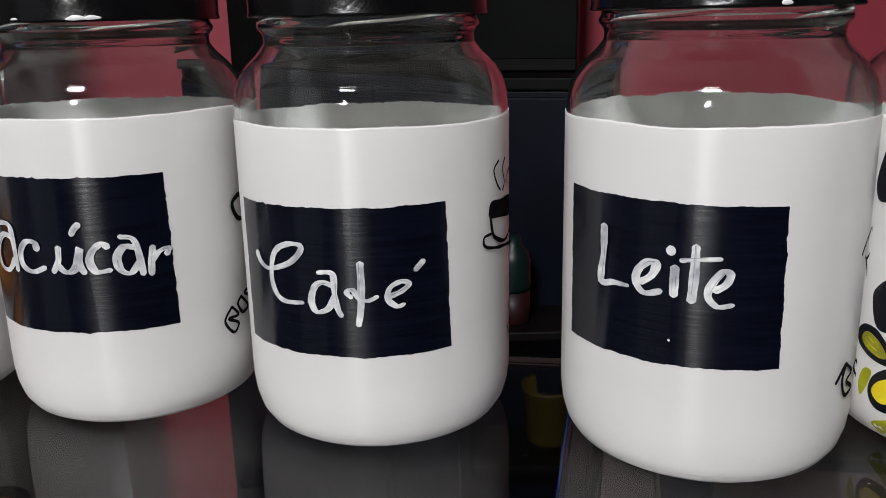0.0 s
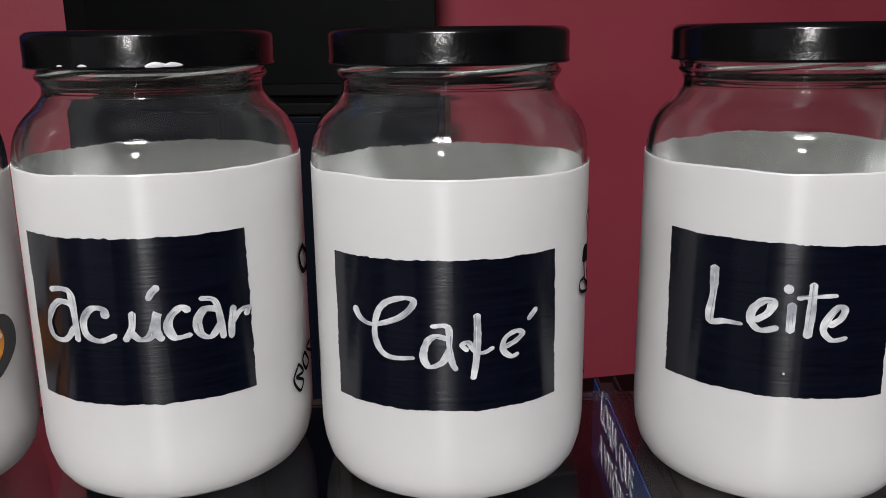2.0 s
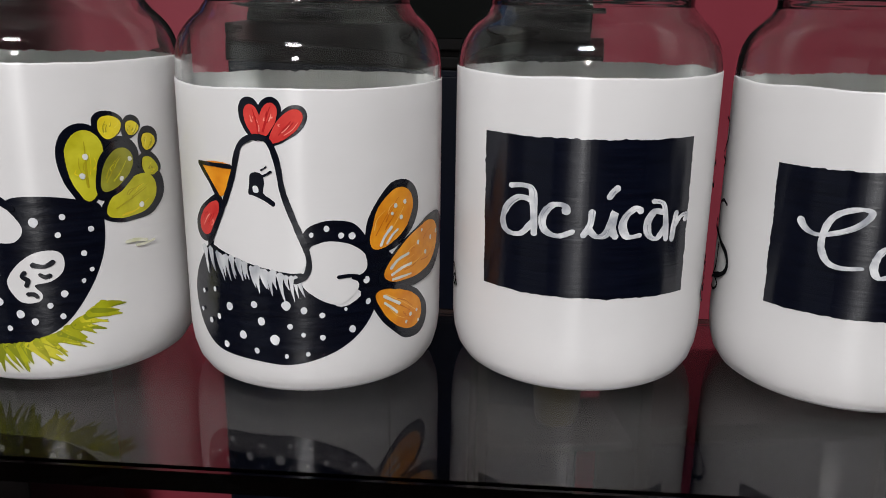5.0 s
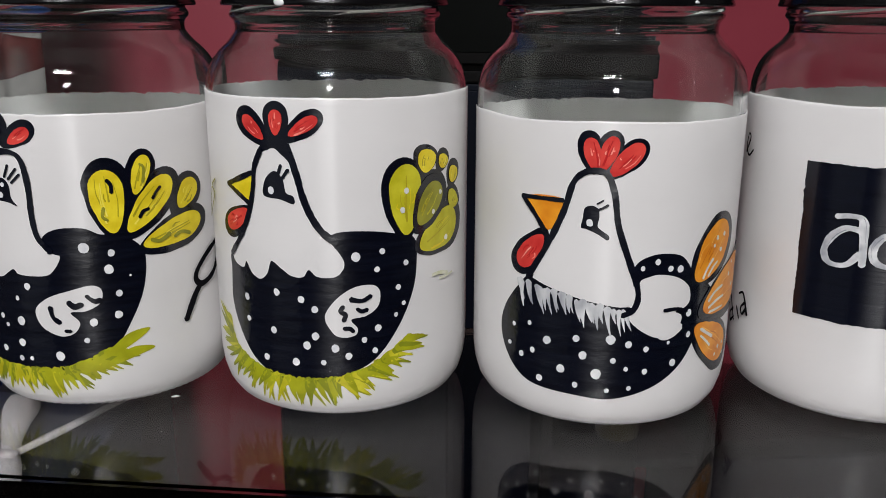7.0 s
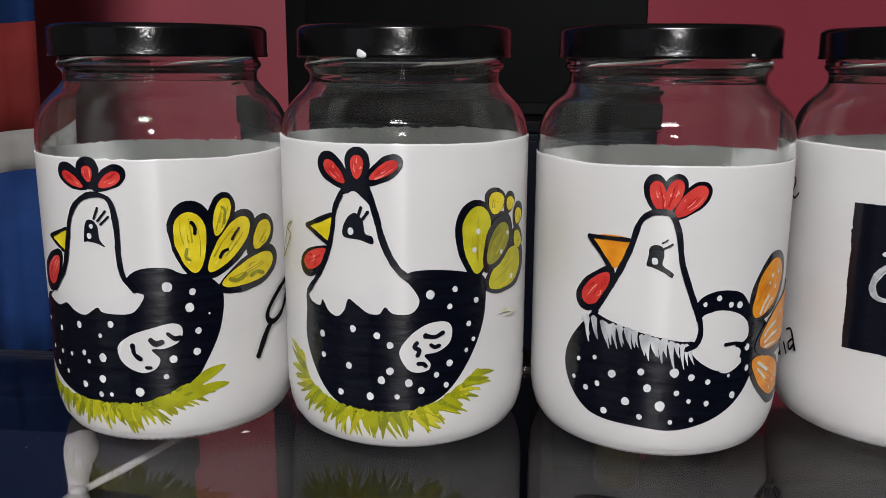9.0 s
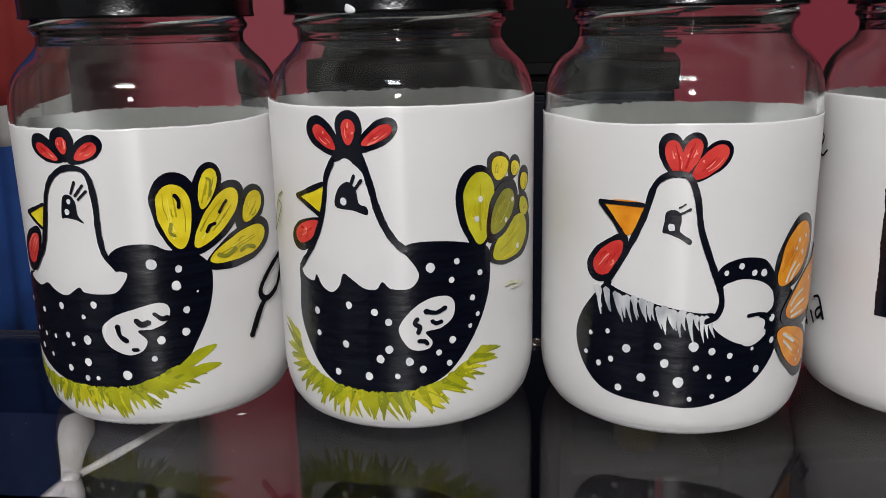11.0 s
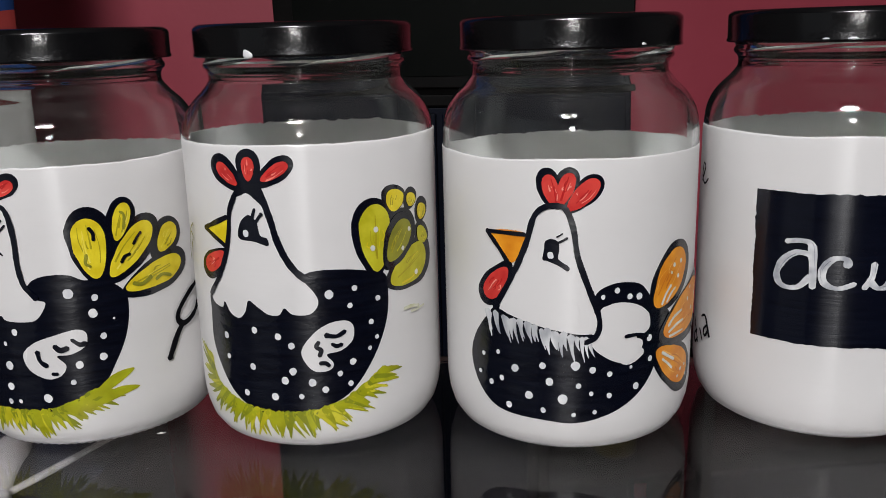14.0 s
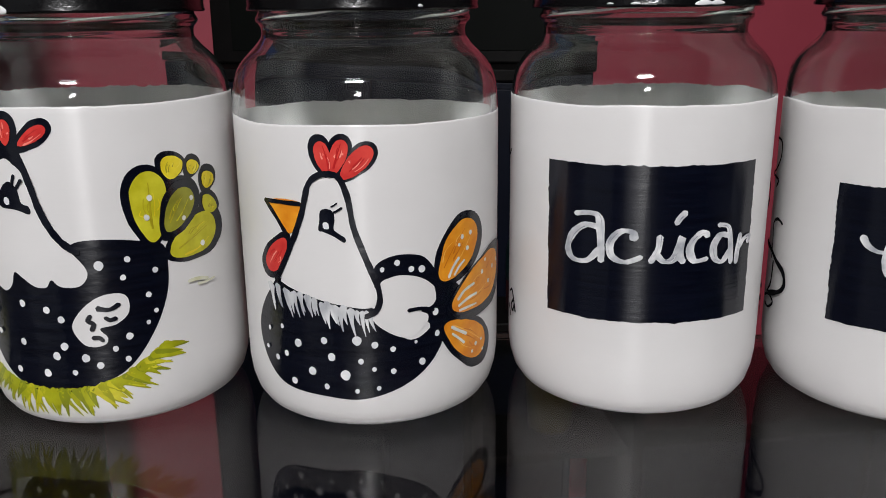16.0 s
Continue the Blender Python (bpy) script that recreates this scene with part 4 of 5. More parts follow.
def draw_coffee(p):
    fill, poly, petal, dot, stroke, grass, fringe = p.fill, p.poly, p.petal, p.dot, p.stroke, p.grass, p.fringe
    poly("label_panel", LABEL, 1)((-47.9, 76.8), (23.4, 77.7), (24.5, 33.3), (-47.6, 32.5))
    stroke("letter", LETTER, 1.7)((-38.7, 61.3), (-36.9, 58.7), (-32.9, 57.4), (-25.5, 59.7), (-21.3, 62.7), (-19.7, 65.7), (-23, 66.3), (-28.2, 64.4), (-31, 60.6), (-31.9, 54.4), (-29.9, 49.8), (-26.2, 48.3), (-20.2, 48.8))
    stroke("letter", LETTER, 1.5)((-14.6, 58.5), (-10.3, 58.3), (-9.9, 52.3), (-9.1, 47.7), (-8.1, 45.8))
    stroke("letter", LETTER, 1.7)((-10.5, 54.9), (-13.7, 55.6), (-16.1, 53.8), (-17.2, 49.4), (-15.5, 46.5), (-11.9, 47.9), (-10.1, 51.5))
    stroke("letter", LETTER, 1.5)((-2.2, 61.6), (-2.1, 54.8), (-2.5, 47.9), (-3.3, 43))
    stroke("letter", LETTER, 1.4)((-5.1, 51.5), (-6.4, 52.9), (-4.7, 53.7), (-2.8, 51.2), (-0.4, 50.4), (2.3, 51.6))
    stroke("letter", LETTER, 1.5)((5.7, 51.4), (9.4, 52.9), (11.4, 54.9), (9.2, 55.7), (6.1, 54.2), (5.2, 50.8), (7.7, 48.4), (9.8, 48.8))
    stroke("letter", LETTER, 1.5)((15.8, 61.2), (14.6, 60), (13.4, 58.8))
    fill("painted_cup", INK, 1)((41.2, 71.8), (42.9, 74.3), (48.9, 74), (60.3, 73.1), (62.9, 66.6), (48.8, 68.3), (41.8, 69.4))
    stroke("painted_cup", INK, 1.3)((41.5, 70.4), (42.7, 64.8), (45.3, 62.3), (51.3, 60.4), (56.4, 61.6), (62.9, 65.6))
    stroke("painted_cup", INK, 1)((41.7, 64.5), (38.1, 64.1), (38.6, 61.3), (44.5, 59.6), (53.2, 58.5), (64.5, 57))
    stroke("painted_mark", INK, 0.8)((46.8, 86.2), (43.7, 83.8), (45.5, 79.5), (48, 77))
    stroke("painted_mark", INK, 0.8)((52.2, 86.4), (49.9, 83.6), (51.5, 79), (49.9, 76.6))
    stroke("painted_mark", INK, 0.8)((58.8, 82.8), (54.9, 81), (54.8, 77.8))
    stroke("painted_spoon", INK, 0.8)((60, 41.5), (59.9, 35.6), (64.5, 30.6), (55.3, 30.8), (58.4, 26.9), (64.5, 26))
    stroke("painted_mark", INK, 1)((-83.6, 85.6), (-77.7, 84.8), (-77.3, 79.5), (-81.9, 74.8), (-87, 72.6), (-78.1, 72), (-79.4, 69.4))
    stroke("painted_mark", INK, 1)((-70.6, 58.2), (-74.6, 59), (-78.3, 56.5), (-77.4, 49.8), (-77.1, 44.8))
    stroke("painted_mark", INK, 1.8)((-89.7, 48.6), (-78.8, 47.4), (-72.5, 44.7), (-67.4, 42.3), (-65.9, 38.1), (-69, 34.7), (-77.6, 31.6))
    stroke("painted_mark", INK, 1)((-75, 44), (-75.7, 36), (-79.3, 31.6))
    stroke("painted_mark", INK, 1)((-81.4, 29.8), (-76.3, 31.6), (-72.4, 29.8), (-76.1, 27), (-80.2, 27.3))


def draw_milk(p):
    fill, poly, petal, dot, stroke, grass, fringe = p.fill, p.poly, p.petal, p.dot, p.stroke, p.grass, p.fringe
    poly("label_panel", LABEL, 1)((-58.7, 81.9), (5.9, 81.2), (6.8, 37.6), (-58.2, 37))
    stroke("letter", LETTER, 1.9)((-42.4, 72.7), (-42.4, 65.4), (-43, 57.2), (-38.6, 57.6), (-34.2, 57.6))
    stroke("letter", LETTER, 1.9)((-30.1, 59.5), (-27.3, 61.7), (-26.2, 64.9), (-28.5, 65.2), (-31.2, 62.4), (-31.5, 58.9), (-29, 56.6), (-24.8, 57.7))
    stroke("letter", LETTER, 1.9)((-21.3, 64.6), (-21.3, 60.7), (-21.3, 57.1))
    stroke("letter", LETTER, 2)((-16.3, 70.5), (-16.4, 62.5), (-16.8, 56))
    stroke("letter", LETTER, 1.5)((-19.7, 66.7), (-16, 67.2), (-10.2, 67.7))
    stroke("letter", LETTER, 1.7)((-11, 59.3), (-8.5, 61.1), (-7.6, 63.6), (-9.4, 64.4), (-12, 61), (-12.8, 57.6), (-10.4, 55), (-6.7, 55.5))
    dot("letter", LETTER, 1.4)(-22.5, 69.1)
    dot("painted_dot", WHITE, 0.4)(-21.9, 44.5)
    stroke("painted_mark", INK, 1)((35.1, 64.4), (38.4, 67.8), (43.5, 70.2), (47.4, 66.4), (47.5, 62.7), (39.6, 62.2))
    stroke("painted_mark", INK, 1)((38.5, 63.3), (44.4, 56.1))
    stroke("painted_mark", INK, 1.3)((27.3, 29.5), (32.1, 33.9), (30.7, 29.3), (33.3, 24.2), (38.2, 25.1), (33.4, 28.4), (36.9, 30.4), (32.1, 33.9))
    stroke("painted_mark", INK, 1)((41.1, 32.3), (39.2, 30.2), (47.5, 24.7), (47.4, 27.7), (41.1, 32.3))
    stroke("painted_mark", INK, 1.3)((47.4, 35.7), (47.4, 33.1), (47.2, 32.1))


def draw_last(p):
    fill, poly, petal, dot, stroke, grass, fringe = p.fill, p.poly, p.petal, p.dot, p.stroke, p.grass, p.fringe
    fill("painted_patch", NAVY, 1)((-59.3, 79.5), (-58, 86.3), (-55.5, 92.3), (-51.6, 88.8), (-49.8, 76), (-55.4, 74.3), (-58.1, 75))
    fill("painted_patch", NAVY, 1)((-55.8, 45.2), (-54.7, 49.1), (-50.3, 52.6), (-44.9, 51), (-43.4, 39.5), (-50.1, 36.3), (-53.9, 37.9))
    petal("painted_petal", NAVY, 9.2, 1)((-46.2, 27.3), (-59.8, 34.9))
    petal("painted_petal", OLIVE2, 5.5, 3)((-48.7, 28.7), (-57.8, 33.6))
    fill("painted_patch", NAVY, 1)((-54, 16.9), (-52.2, 22.3), (-46.1, 26.4), (-40.1, 25), (-38.9, 14.8), (-46.9, 11.6), (-51.9, 12.3))
    fill("painted_patch", YELLOW, 3)((-52.5, 17), (-50.4, 20.8), (-45.6, 23), (-42.8, 20.5), (-44.8, 15.8), (-49.5, 14.2))
    fill("painted_patch", GRASS, 1)((-52.8, 6.2), (-46.7, 9.5), (-40.4, 14.2), (-38.4, 10.5), (-46.2, 6), (-49.6, 3))
    fill("painted_patch", GRASS, 1)((-57.9, 18.1), (-56.2, 22.9), (-53.3, 22.8), (-54.6, 17.6), (-56.8, 14))


jar_a, p = jar(-0.3714, 0.3326, "white-painted glass jar with navy dotted motif and yellow petals", 0.0978, 0.00015, 0.2, 0.03)
draw_yellow_tail(p)
jar_b, p = jar(-0.2860, 0.3200, "white-painted glass jar with navy dotted motif and olive petals", 0.1032, 0.0, 0.0, 0.008)
draw_olive_tail(p)
jar_c, p = jar(-0.1969, 0.3064, "white-painted glass jar with navy dotted motif and orange petals", 0.0977, 0.0, 0.35, 0.014)
draw_orange_tail(p)
jar_s, p = jar(-0.1049, 0.3007, "white-painted glass jar with a black label reading açúcar", 0.1016, 0.0, 0.1, 0.006)
draw_sugar(p)
jar_k, p = jar(-0.0157, 0.2795, "white-painted glass jar with a black label reading Café", 0.0997, 0.0, -0.3, 0.006)
draw_coffee(p)
jar_m, p = jar(0.0862, 0.2532, "white-painted glass jar with a black label reading Leite", 0.1010, 0.0, 0.2, 0.0, 0.0)
draw_milk(p)
jar_g, p = jar(0.1747, 0.2547, "white-painted glass jar with navy and yellow painted shapes", 0.0990, 0.0, 0.5)
draw_last(p)
chip(jar_b, -0.42, 0.0015, 0.9)
for spot, size in ((0.12, 0.0030), (0.24, 0.0026), (-0.42, 0.0014), (-0.62, 0.0010)):
    chip(jar_s, spot, size, 0.28)
chip(jar_c, 0.42, 0.0008)
chip(jar_m, 0.1, 0.0014)

# ---- glass table top ----
def front_edge(x):
    return 0.203 - 0.17 * (x + 0.1)


bm = bmesh.new()
DEPTH = 0.131
corners = [(-0.9, front_edge(-0.9)), (0.6, front_edge(0.6)), (0.6 + 0.17 * DEPTH, front_edge(0.6) + DEPTH), (-0.9 + 0.17 * DEPTH, front_edge(-0.9) + DEPTH)]
vs = [bm.verts.new((x, y, 0)) for x, y in corners] + [bm.verts.new((x, y, -0.008)) for x, y in corners]
bm.faces.new(vs[:4]), bm.faces.new(vs[7:3:-1])
for k in range(4):
    bm.faces.new((vs[k], vs[(k + 1) % 4], vs[4 + (k + 1) % 4], vs[4 + k]))
bmesh.ops.bevel(bm, geom=bm.edges[:], offset=0.0012, segments=2, affect="EDGES")
table = tagged(new("glass_table"), "narrow two-tier clear glass stand with dark legs", "table")
top = part("tabletop", bm, TABLE_GLASS, table, "clear glass sheet with a polished edge", False)
top.visible_shadow = False
SHELF_Z = -0.16
TABLE_TURN = pose(0, 0, 0, 0, 0, -9.65)


def aligned(ob, x, y, z=0.0, turn=-9.65):
    """Stands a thing square to the table."""
    ob.matrix_world = pose(x, y, z, 0, 0, turn)
    return ob


shelf = part("shelf", box_bm(-0.80, 0.70, 0.006, 0.128, -0.008, 0.0, 0.0012), TABLE_GLASS, table, "clear lower glass shelf", False)
shelf.visible_shadow = False
shelf.matrix_world = Matrix.Translation((-0.1, 0.203, SHELF_Z)) @ TABLE_TURN
for x in (-0.78, 0.68):
    for y in (0.02, 0.114):
        leg = part("leg", box_bm(x - 0.01, x + 0.01, y - 0.01, y + 0.01, -1.35, -0.0085, 0.002), CASE, table, "", False)
        leg.matrix_world = Matrix.Translation((-0.1, 0.203, 0)) @ TABLE_TURN

# ---- things on the lower shelf, seen through the glass ----
BOOK_BLUE = vary(material("blue_printed_card", (0.01, 0.035, 0.16), 0.35), (0.012, 0.050, 0.21), (0.018, 0.068, 0.27), 25)
BOOK_DARK = vary(material("dark_printed_card", (0.012, 0.010, 0.012), 0.4), (0.010, 0.008, 0.010), (0.020, 0.014, 0.016), 25)
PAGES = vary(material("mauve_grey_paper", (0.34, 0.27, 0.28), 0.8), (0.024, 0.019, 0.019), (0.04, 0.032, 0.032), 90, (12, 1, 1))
PRINT = vary(material("white_print", (0.6, 0.62, 0.66), 0.5), (0.55, 0.60, 0.68), (0.70, 0.74, 0.80), 60)
GREEN = vary(material("green_plastic", (0.005, 0.16, 0.07), 0.35), (0.001, 0.085, 0.036), (0.002, 0.12, 0.052), 30)
SATIN = vary(material("white_satin", (0.7, 0.7, 0.7), 0.35), (0.46, 0.47, 0.48), (0.62, 0.63, 0.63), 60)
GIFT = vary(material("navy_gift_card", (0.008, 0.016, 0.05), 0.45), (0.004, 0.007, 0.018), (0.007, 0.012, 0.034), 18)


def lettering(name, body, size, mat, parent, m):
    """Flat raised print in the built-in font, laid on the plane m."""
    data = bpy.data.curves.new(name, "FONT")
    data.body, data.size, data.extrude, data.align_x = body, size, 0.0001, "RIGHT"
    tmp = bpy.data.objects.new(name, data)
    me = bpy.data.meshes.new_from_object(tmp)
    bpy.data.objects.remove(tmp)
    me.materials.append(mat)
    ob = new(name, me)
    ob.parent = parent
    ob.matrix_basis = m
    return ob


book = aligned(tagged(new("book"), "upright dark book with a blue title band", "book"), 0.0517, 0.29, SHELF_Z, -12.2)
part("cover", box_bm(0.0, 0.0014, -0.076, 0.062, 0, 0.149, 0.0004), BOOK_DARK, book, "", False)
part("cover", box_bm(0.0078, 0.0092, -0.076, 0.062, 0, 0.149, 0.0004), BOOK_DARK, book, "", False)
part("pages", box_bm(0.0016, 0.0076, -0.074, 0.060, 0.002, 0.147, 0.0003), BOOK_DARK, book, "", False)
band = part("title_band", box_bm(-0.0006, -0.0001, -0.075, 0.061, 0.108, 0.1485, 0.0001), BOOK_BLUE, book, "blue title band with white capitals", False)
face = Matrix(((0, 0, -1, -0.0008), (-1, 0, 0, 0), (0, 1, 0, 0), (0, 0, 0, 1)))
lettering("title_line", "LORIA QUE", 0.0165, PRINT, band, Matrix.Translation((0, -0.0245, 0.1335)) @ face @ Matrix.Diagonal((0.78, 1, 1, 1)))
lettering("title_line", "A VITÓRIA", 0.0165, PRINT, band, Matrix.Translation((0, -0.0185, 0.1165)) @ face @ Matrix.Diagonal((0.78, 1, 1, 1)))

book2 = aligned(tagged(new("book"), "thick upright book with mauve-grey page edges", "book"), 0.0615, 0.285, SHELF_Z, -12.2)
part("cover", box_bm(0.0, 0.0014, -0.073, -0.004, 0, 0.147, 0.0004), BOOK_DARK, book2, "", False)
part("cover", box_bm(0.0176, 0.019, -0.073, -0.004, 0, 0.147, 0.0004), BOOK_DARK, book2, "", False)
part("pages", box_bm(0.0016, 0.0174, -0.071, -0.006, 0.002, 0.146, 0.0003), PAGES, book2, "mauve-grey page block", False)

for x, y in ((-0.018, 0.2085), (0.0385, 0.198)):
    flask = tagged(new("plastic_bottle"), "green plastic bottle with a rounded top", "bottle", "green bottles")
    flask.location = (x, y, SHELF_Z)
    part("bottle_body", revolve([(0, 0), (0.0105, 0), (0.012, 0.002), (0.012, 0.110), (0.011, 0.111), (0, 0.111)], 40), GREEN, flask)
    part("cap", revolve([(0, 0.1112), (0.0118, 0.1112), (0.0124, 0.112), (0.0124, 0.138), (0.0118, 0.144), (0.0095, 0.1475), (0.006, 0.149), (0, 0.1494)], 40), GREEN, flask)

gift = aligned(tagged(new("gift_box"), "dark navy card box tied with white ribbon", "box"), -0.432, 0.327, SHELF_Z)
part("box_body", box_bm(-0.060, 0.050, -0.052, 0.046, 0, 0.112, 0.0015), GIFT, gift, "", False)
part("lid", box_bm(-0.062, 0.052, -0.054, 0.048, 0.1122, 0.125, 0.0015), GIFT, gift, "", False)


def ribbon_strip(parent, pts, width, turnover=0.0):
    """A satin strip along a curve, a hair thick."""
    path = curve_through(pts, False, 8)
    bm = bmesh.new()
    rows = []
    for i, p in enumerate(path):
        d = (path[min(len(path) - 1, i + 1)] - path[max(0, i - 1)]).normalized()
        side = d.cross(Vector((0, 0, 1))).normalized()
        u = i / (len(path) - 1)
        tilt = Vector((0, 0, 1)) * turnover * math.sin(u * 5)
        w = width * (0.55 + 0.45 * math.sin(math.pi * min(1, u + 0.15)))
        rows.append([bm.verts.new(p + (side + tilt) * w * k + Vector((0, 0, h))) for k, h in ((-0.5, 0), (0, 0.0012), (0.5, 0), (0.5, -0.0004), (-0.5, -0.0004))])
    for a, b in zip(rows, rows[1:]):
        for k in range(5):
            bm.faces.new((a[k], b[k], b[(k + 1) % 5], a[(k + 1) % 5]))
    bm.faces.new(rows[0]), bm.faces.new(rows[-1][::-1])
    part("ribbon", bm, SATIN, parent, "white satin ribbon")


ribbon_strip(gift, [(0.001, 0.044, 0.1265), (0.010, 0.027, 0.129), (0.019, 0.008, 0.131), (0.0285, -0.012, 0.130)], 0.013, 0.2)
ribbon_strip(gift, [(0.046, 0.044, 0.127), (0.044, 0.026, 0.130), (0.037, 0.004, 0.131), (0.0285, -0.012, 0.130)], 0.006, -0.2)
ribbon_strip(gift, [(0.0285, -0.012, 0.130), (0.025, -0.026, 0.128), (0.018, -0.046, 0.1265)], 0.008)
ribbon_strip(gift, [(0.0285, -0.012, 0.130), (0.036, -0.026, 0.128), (0.041, -0.046, 0.1265)], 0.008)
bm = bmesh.new()
bmesh.ops.create_icosphere(bm, subdivisions=3, radius=1)
for v in bm.verts:
    k = 1 + 0.15 * noise.noise(v.co * 2)
    v.co = (0.0285 + v.co.x * 0.0033 * k, -0.012 + v.co.y * 0.0027 * k, 0.1305 + v.co.z * 0.0023 * k)
part("knot", bm, SATIN, gift, "white satin knot")

DARK_BOX = vary(material("dark_grey_card", (0.02, 0.018, 0.02), 0.6), (0.014, 0.012, 0.014), (0.028, 0.024, 0.027), 12)
carton = aligned(tagged(new("storage_box"), "dark grey card storage box on the lower shelf", "box"), 0.0875, 0.178, SHELF_Z)
part("box_body", box_bm(0.0, 0.24, 0.004, 0.110, 0, 0.105, 0.0015), DARK_BOX, carton, "", False)
part("lid", box_bm(-0.0015, 0.2415, 0.0025, 0.1115, 0.1052, 0.122, 0.0015), DARK_BOX, carton, "", False)

# dust and paint crumbs on the glass
CRUMB = vary(material("pale_dust", (0.6, 0.58, 0.56), 0.7), (0.28, 0.27, 0.26), (0.55, 0.53, 0.51), 300)
bm = bmesh.new()
rng = random.Random(5)
spots = [(rng.uniform(-0.47, 0.14), rng.uniform(0.006, 0.122), rng.uniform(0.00008, 0.00026), rng.uniform(0.8, 1.8)) for k in range(70)]
spots.append((-0.3435, 0.0565, 0.0008, 2.2))
for x, d, r, long in spots:
    y = front_edge(x) + d
    turn = rng.uniform(-0.4, 0.4)
    ring = []
    for k in range(6):
        a = k * math.pi / 3
        px, py = r * long * math.cos(a) * rng.uniform(0.7, 1.1), r * math.sin(a) * rng.uniform(0.7, 1.1)
        ring.append((x + px * math.cos(turn) - py * math.sin(turn), y + px * math.sin(turn) + py * math.cos(turn)))
    low = [bm.verts.new((px, py, 0.00003)) for px, py in ring]
    top_v = bm.verts.new((x, y, 0.00003 + r * 0.7))
    for k in range(6):
        bm.faces.new((low[k], low[(k + 1) % 6], top_v))
tagged(mesh_object("dust", bm, CRUMB, False), "pale dust and paint crumbs on the glass", "dust", kind="stuff")

# ---- television on a cabinet by the wall ----
NAVY_WOOD = vary(material("navy_lacquer", (0.006, 0.012, 0.035), 0.45), (0.0015, 0.003, 0.009), (0.0032, 0.0055, 0.017), 5, (1, 1, 1), 0.1, 40, (1, 1, 8), 0.001)
NAVY_WOOD.node_tree.nodes["Principled BSDF"].inputs["Specular IOR Level"].default_value = 0.2
tv = tagged(new("television"), "large dark flat television standing on a navy cabinet", "television")
tv.matrix_world = pose(-0.0865, 2.02, 0.0, 0, 0, -16.0)
part("case", box_bm(-0.415, 0.415, 0.0, 0.055, 0.002, 1.25, 0.004), CASE, tv, "", False)
part("screen", box_bm(-0.365, 0.413, -0.004, -0.0005, 0.03, 1.23, 0.001), SCREEN, tv, "dark switched-off screen", False)
cabinet = tagged(new("cabinet"), "dark navy cabinet under the television", "cabinet")
cabinet.matrix_world = pose(-0.0865, 2.02, 0.0, 0, 0, -16.0)
part("body", box_bm(-0.425, 0.44, -0.14, 0.075, -1.35, -0.028, 0.004), NAVY_WOOD, cabinet, "", False)
part("top", box_bm(-0.43, 0.45, -0.15, 0.08, -0.026, 0.0, 0.004), CASE, cabinet, "", False)
for x in (-0.205, 0.22):
    part("door", box_bm(x - 0.205, x + 0.205, -0.160, -0.142, -1.30, -0.04, 0.003), NAVY_WOOD, cabinet, "", False)

bench = tagged(new("bench"), "low dark bench before the cabinet", "bench")
part("seat", box_bm(0.02, 0.42, 1.56, 1.72, -0.485, -0.465, 0.004), CASE, bench, "", False)
for x in (0.05, 0.39):
    part("leg", box_bm(x - 0.012, x + 0.012, 1.58, 1.70, -1.35, -0.486, 0.003), CASE, bench, "", False)
part("lower_board", box_bm(0.065, 0.375, 1.60, 1.82, -0.80, -0.78, 0.004), CASE, bench, "", False)
TEAL = vary(material("teal_plastic", (0.01, 0.11, 0.10), 0.4), (0.0013, 0.011, 0.011), (0.002, 0.016, 0.0155), 20)
DULL_RED = vary(material("dull_red_plastic", (0.16, 0.012, 0.014), 0.5), (0.018, 0.003, 0.004), (0.028, 0.004, 0.005), 20)
bottle = tagged(new("bottle"), "teal plastic bottle with a dull red base", "bottle")
bottle.location = (0.150, 1.63, -0.465)
part("base", revolve([(0, 0), (0.032, 0), (0.034, 0.003), (0.034, 0.065), (0, 0.065)], 40), DULL_RED, bottle)
part("bottle_body", revolve([(0, 0.0655), (0.034, 0.0655), (0.035, 0.075), (0.035, 0.125), (0.030, 0.145), (0.018, 0.158), (0.016, 0.175), (0, 0.176)], 40), TEAL, bottle)
YELLOW_PLASTIC = vary(material("yellow_plastic", (0.32, 0.22, 0.02), 0.4), (0.08, 0.06, 0.009), (0.11, 0.085, 0.013), 15)
tubby = tagged(new("bucket"), "small yellow plastic bucket on a low board", "bucket")
tubby.location = (0.235, 1.72, -0.78)
part("bucket_body", revolve([(0, 0), (0.042, 0), (0.046, 0.004), (0.056, 0.12), (0.059, 0.122), (0.059, 0.128), (0.053, 0.128), (0.044, 0.008), (0, 0.008)], 40), YELLOW_PLASTIC, tubby)

sideboard = tagged(new("sideboard"), "long low dark sideboard against the pink wall", "sideboard")
part("body", box_bm(0.50, 2.3, 1.86, 2.29, -1.35, -0.90, 0.006), CASE, sideboard, "", False)
part("top", box_bm(0.49, 2.31, 1.84, 2.30, -0.898, -0.875, 0.004), CASE, sideboard, "", False)
for x in (0.51, 1.11, 1.71):
    part("door", box_bm(x, x + 0.58, 1.842, 1.858, -1.30, -0.93, 0.003), NAVY_WOOD, sideboard, "", False)

chest = tagged(new("chest"), "dark navy lacquered chest beside the television", "chest")
part("body", box_bm(-1.60, -0.78, 1.42, 1.95, -1.35, -0.43, 0.006), CASE, chest, "", False)
part("lid", box_bm(-1.61, -0.77, 1.41, 1.96, -0.428, -0.405, 0.006), CASE, chest, "", False)

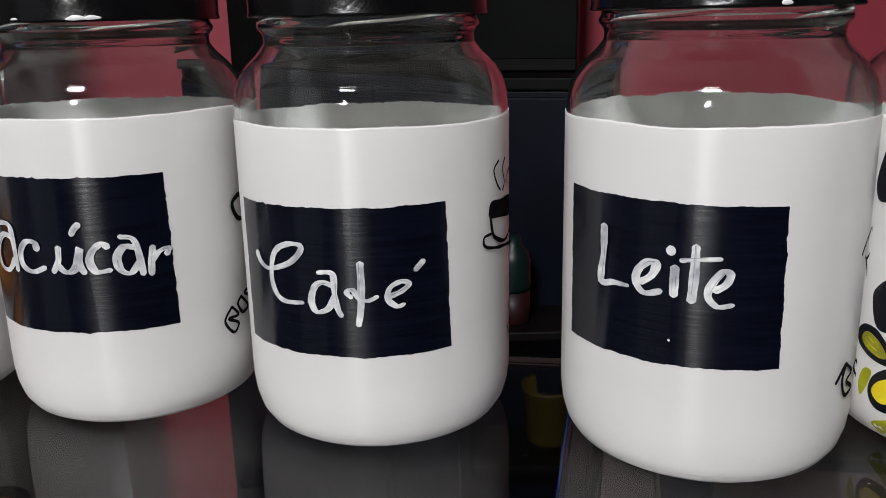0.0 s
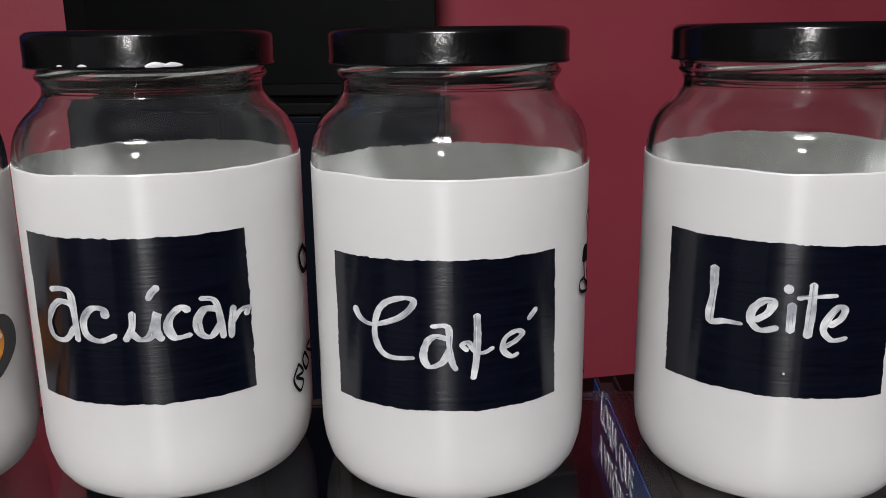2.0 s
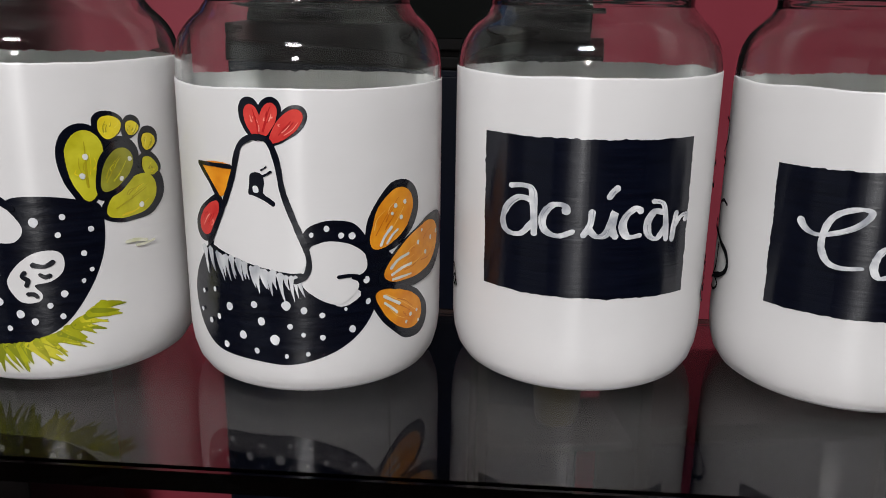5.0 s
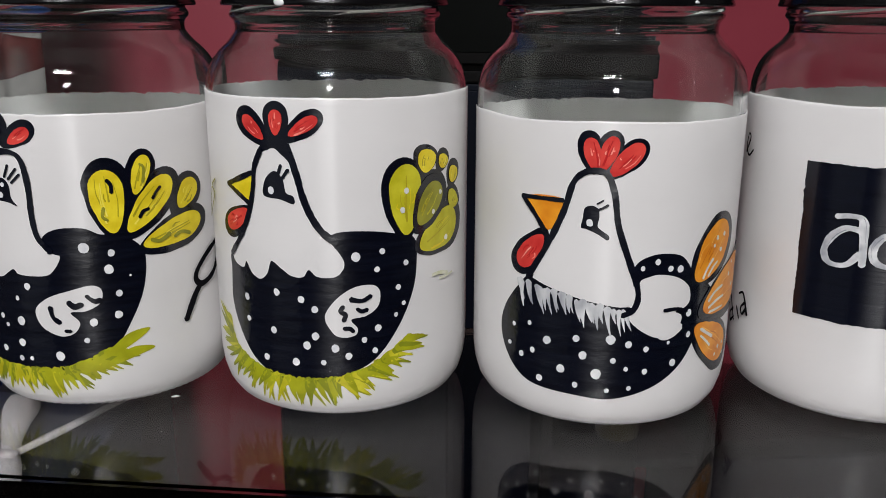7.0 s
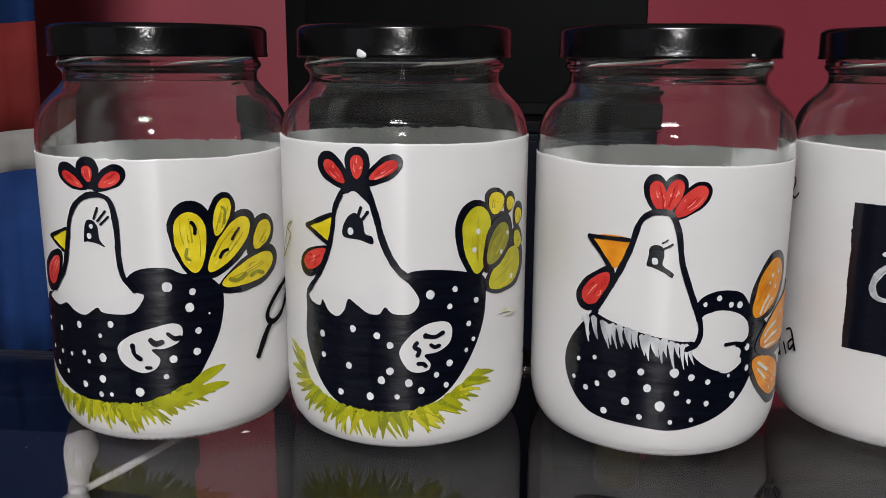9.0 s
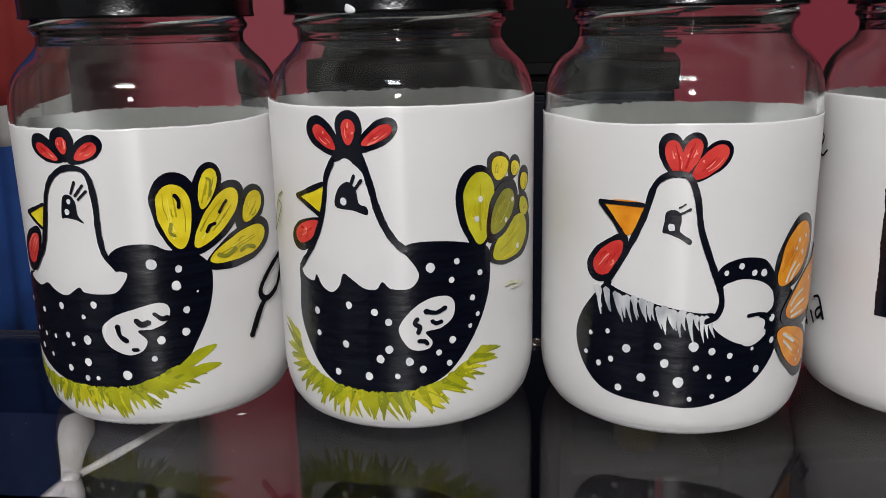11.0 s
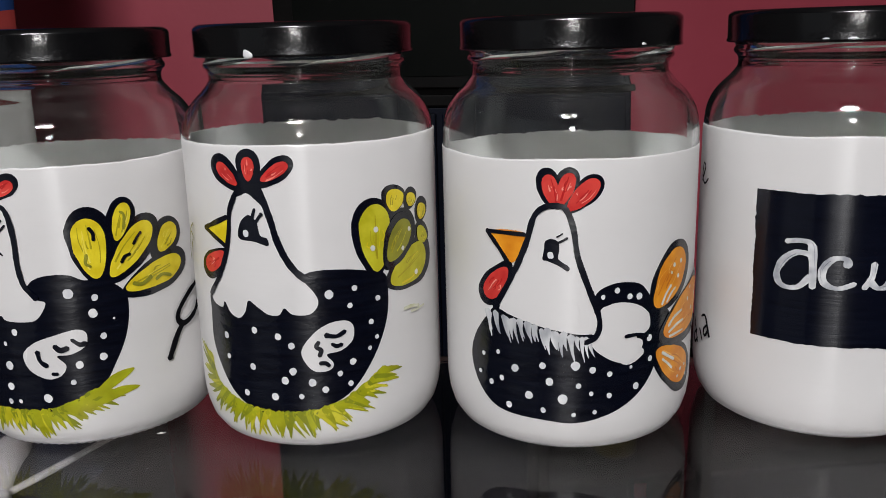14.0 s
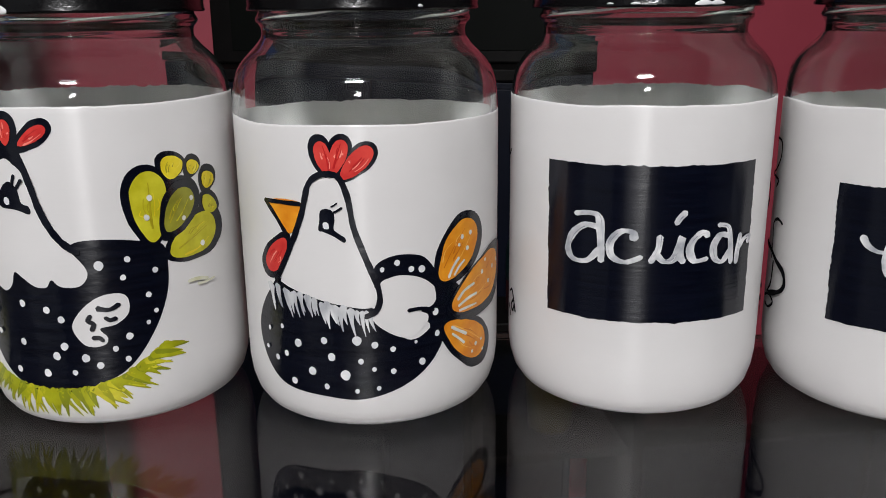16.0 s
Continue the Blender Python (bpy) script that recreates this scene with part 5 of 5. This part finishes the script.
# ---- striped curtain beside the television ----
CLOTH_BLUE = vary(material("blue_cloth", (0.006, 0.04, 0.17), 0.85), (0.005, 0.030, 0.15), (0.012, 0.065, 0.26), 9, (1, 1, 1), 0.3, 400, (1, 1, 1), 0.0008)
CLOTH_RED = vary(material("red_cloth", (0.22, 0.015, 0.012), 0.85), (0.17, 0.010, 0.010), (0.25, 0.020, 0.016), 9, (1, 1, 1), 0.3, 400, (1, 1, 1), 0.0008)
CLOTH_WHITE = vary(material("grey_white_cloth", (0.42, 0.40, 0.38), 0.85), (0.34, 0.33, 0.31), (0.46, 0.44, 0.42), 9, (1, 1, 1), 0.3, 400, (1, 1, 1), 0.0008)
curtain = tagged(new("curtain"), "hanging cloth with blue, red and grey-white bands", "curtain")
for z0, z1, mat in ((0.184, 1.9, CLOTH_BLUE), (0.013, 0.184, CLOTH_RED), (-0.053, 0.013, CLOTH_WHITE), (-0.40, -0.053, CLOTH_BLUE)):
    bm = bmesh.new()
    grid = []
    for i in range(41):
        u = i / 40
        x = -1.45 + u * 0.62
        fold = 0.018 * math.sin(u * 26) + 0.010 * math.sin(u * 61 + 1)
        grid.append([bm.verts.new((x + 0.03 * (z - 0.2) * u, 1.5 + fold + 0.03 * (1 - z) * math.sin(u * 9) * 0.2 + dy, z - 0.06 * (1 - u) * (z < 1.8) + (0.03 * max(0, (u - 0.6) / 0.4) ** 2 if z < -0.35 else 0))) for dy in (0, 0.003) for z in (z0, (z0 * 2 + z1) / 3, (z0 + 2 * z1) / 3, z1)])
    for a, b in zip(grid, grid[1:]):
        for k in range(3):
            bm.faces.new((a[k], b[k], b[k + 1], a[k + 1]))
            bm.faces.new((a[k + 4], a[k + 5], b[k + 5], b[k + 4]))
        bm.faces.new((a[0], a[4], b[4], b[0])), bm.faces.new((a[3], b[3], b[7], a[7]))
    for e in (grid[0], grid[-1]):
        for k in range(3):
            bm.faces.new((e[k], e[k + 1], e[k + 5], e[k + 4]))
    part("band", bm, mat, curtain)
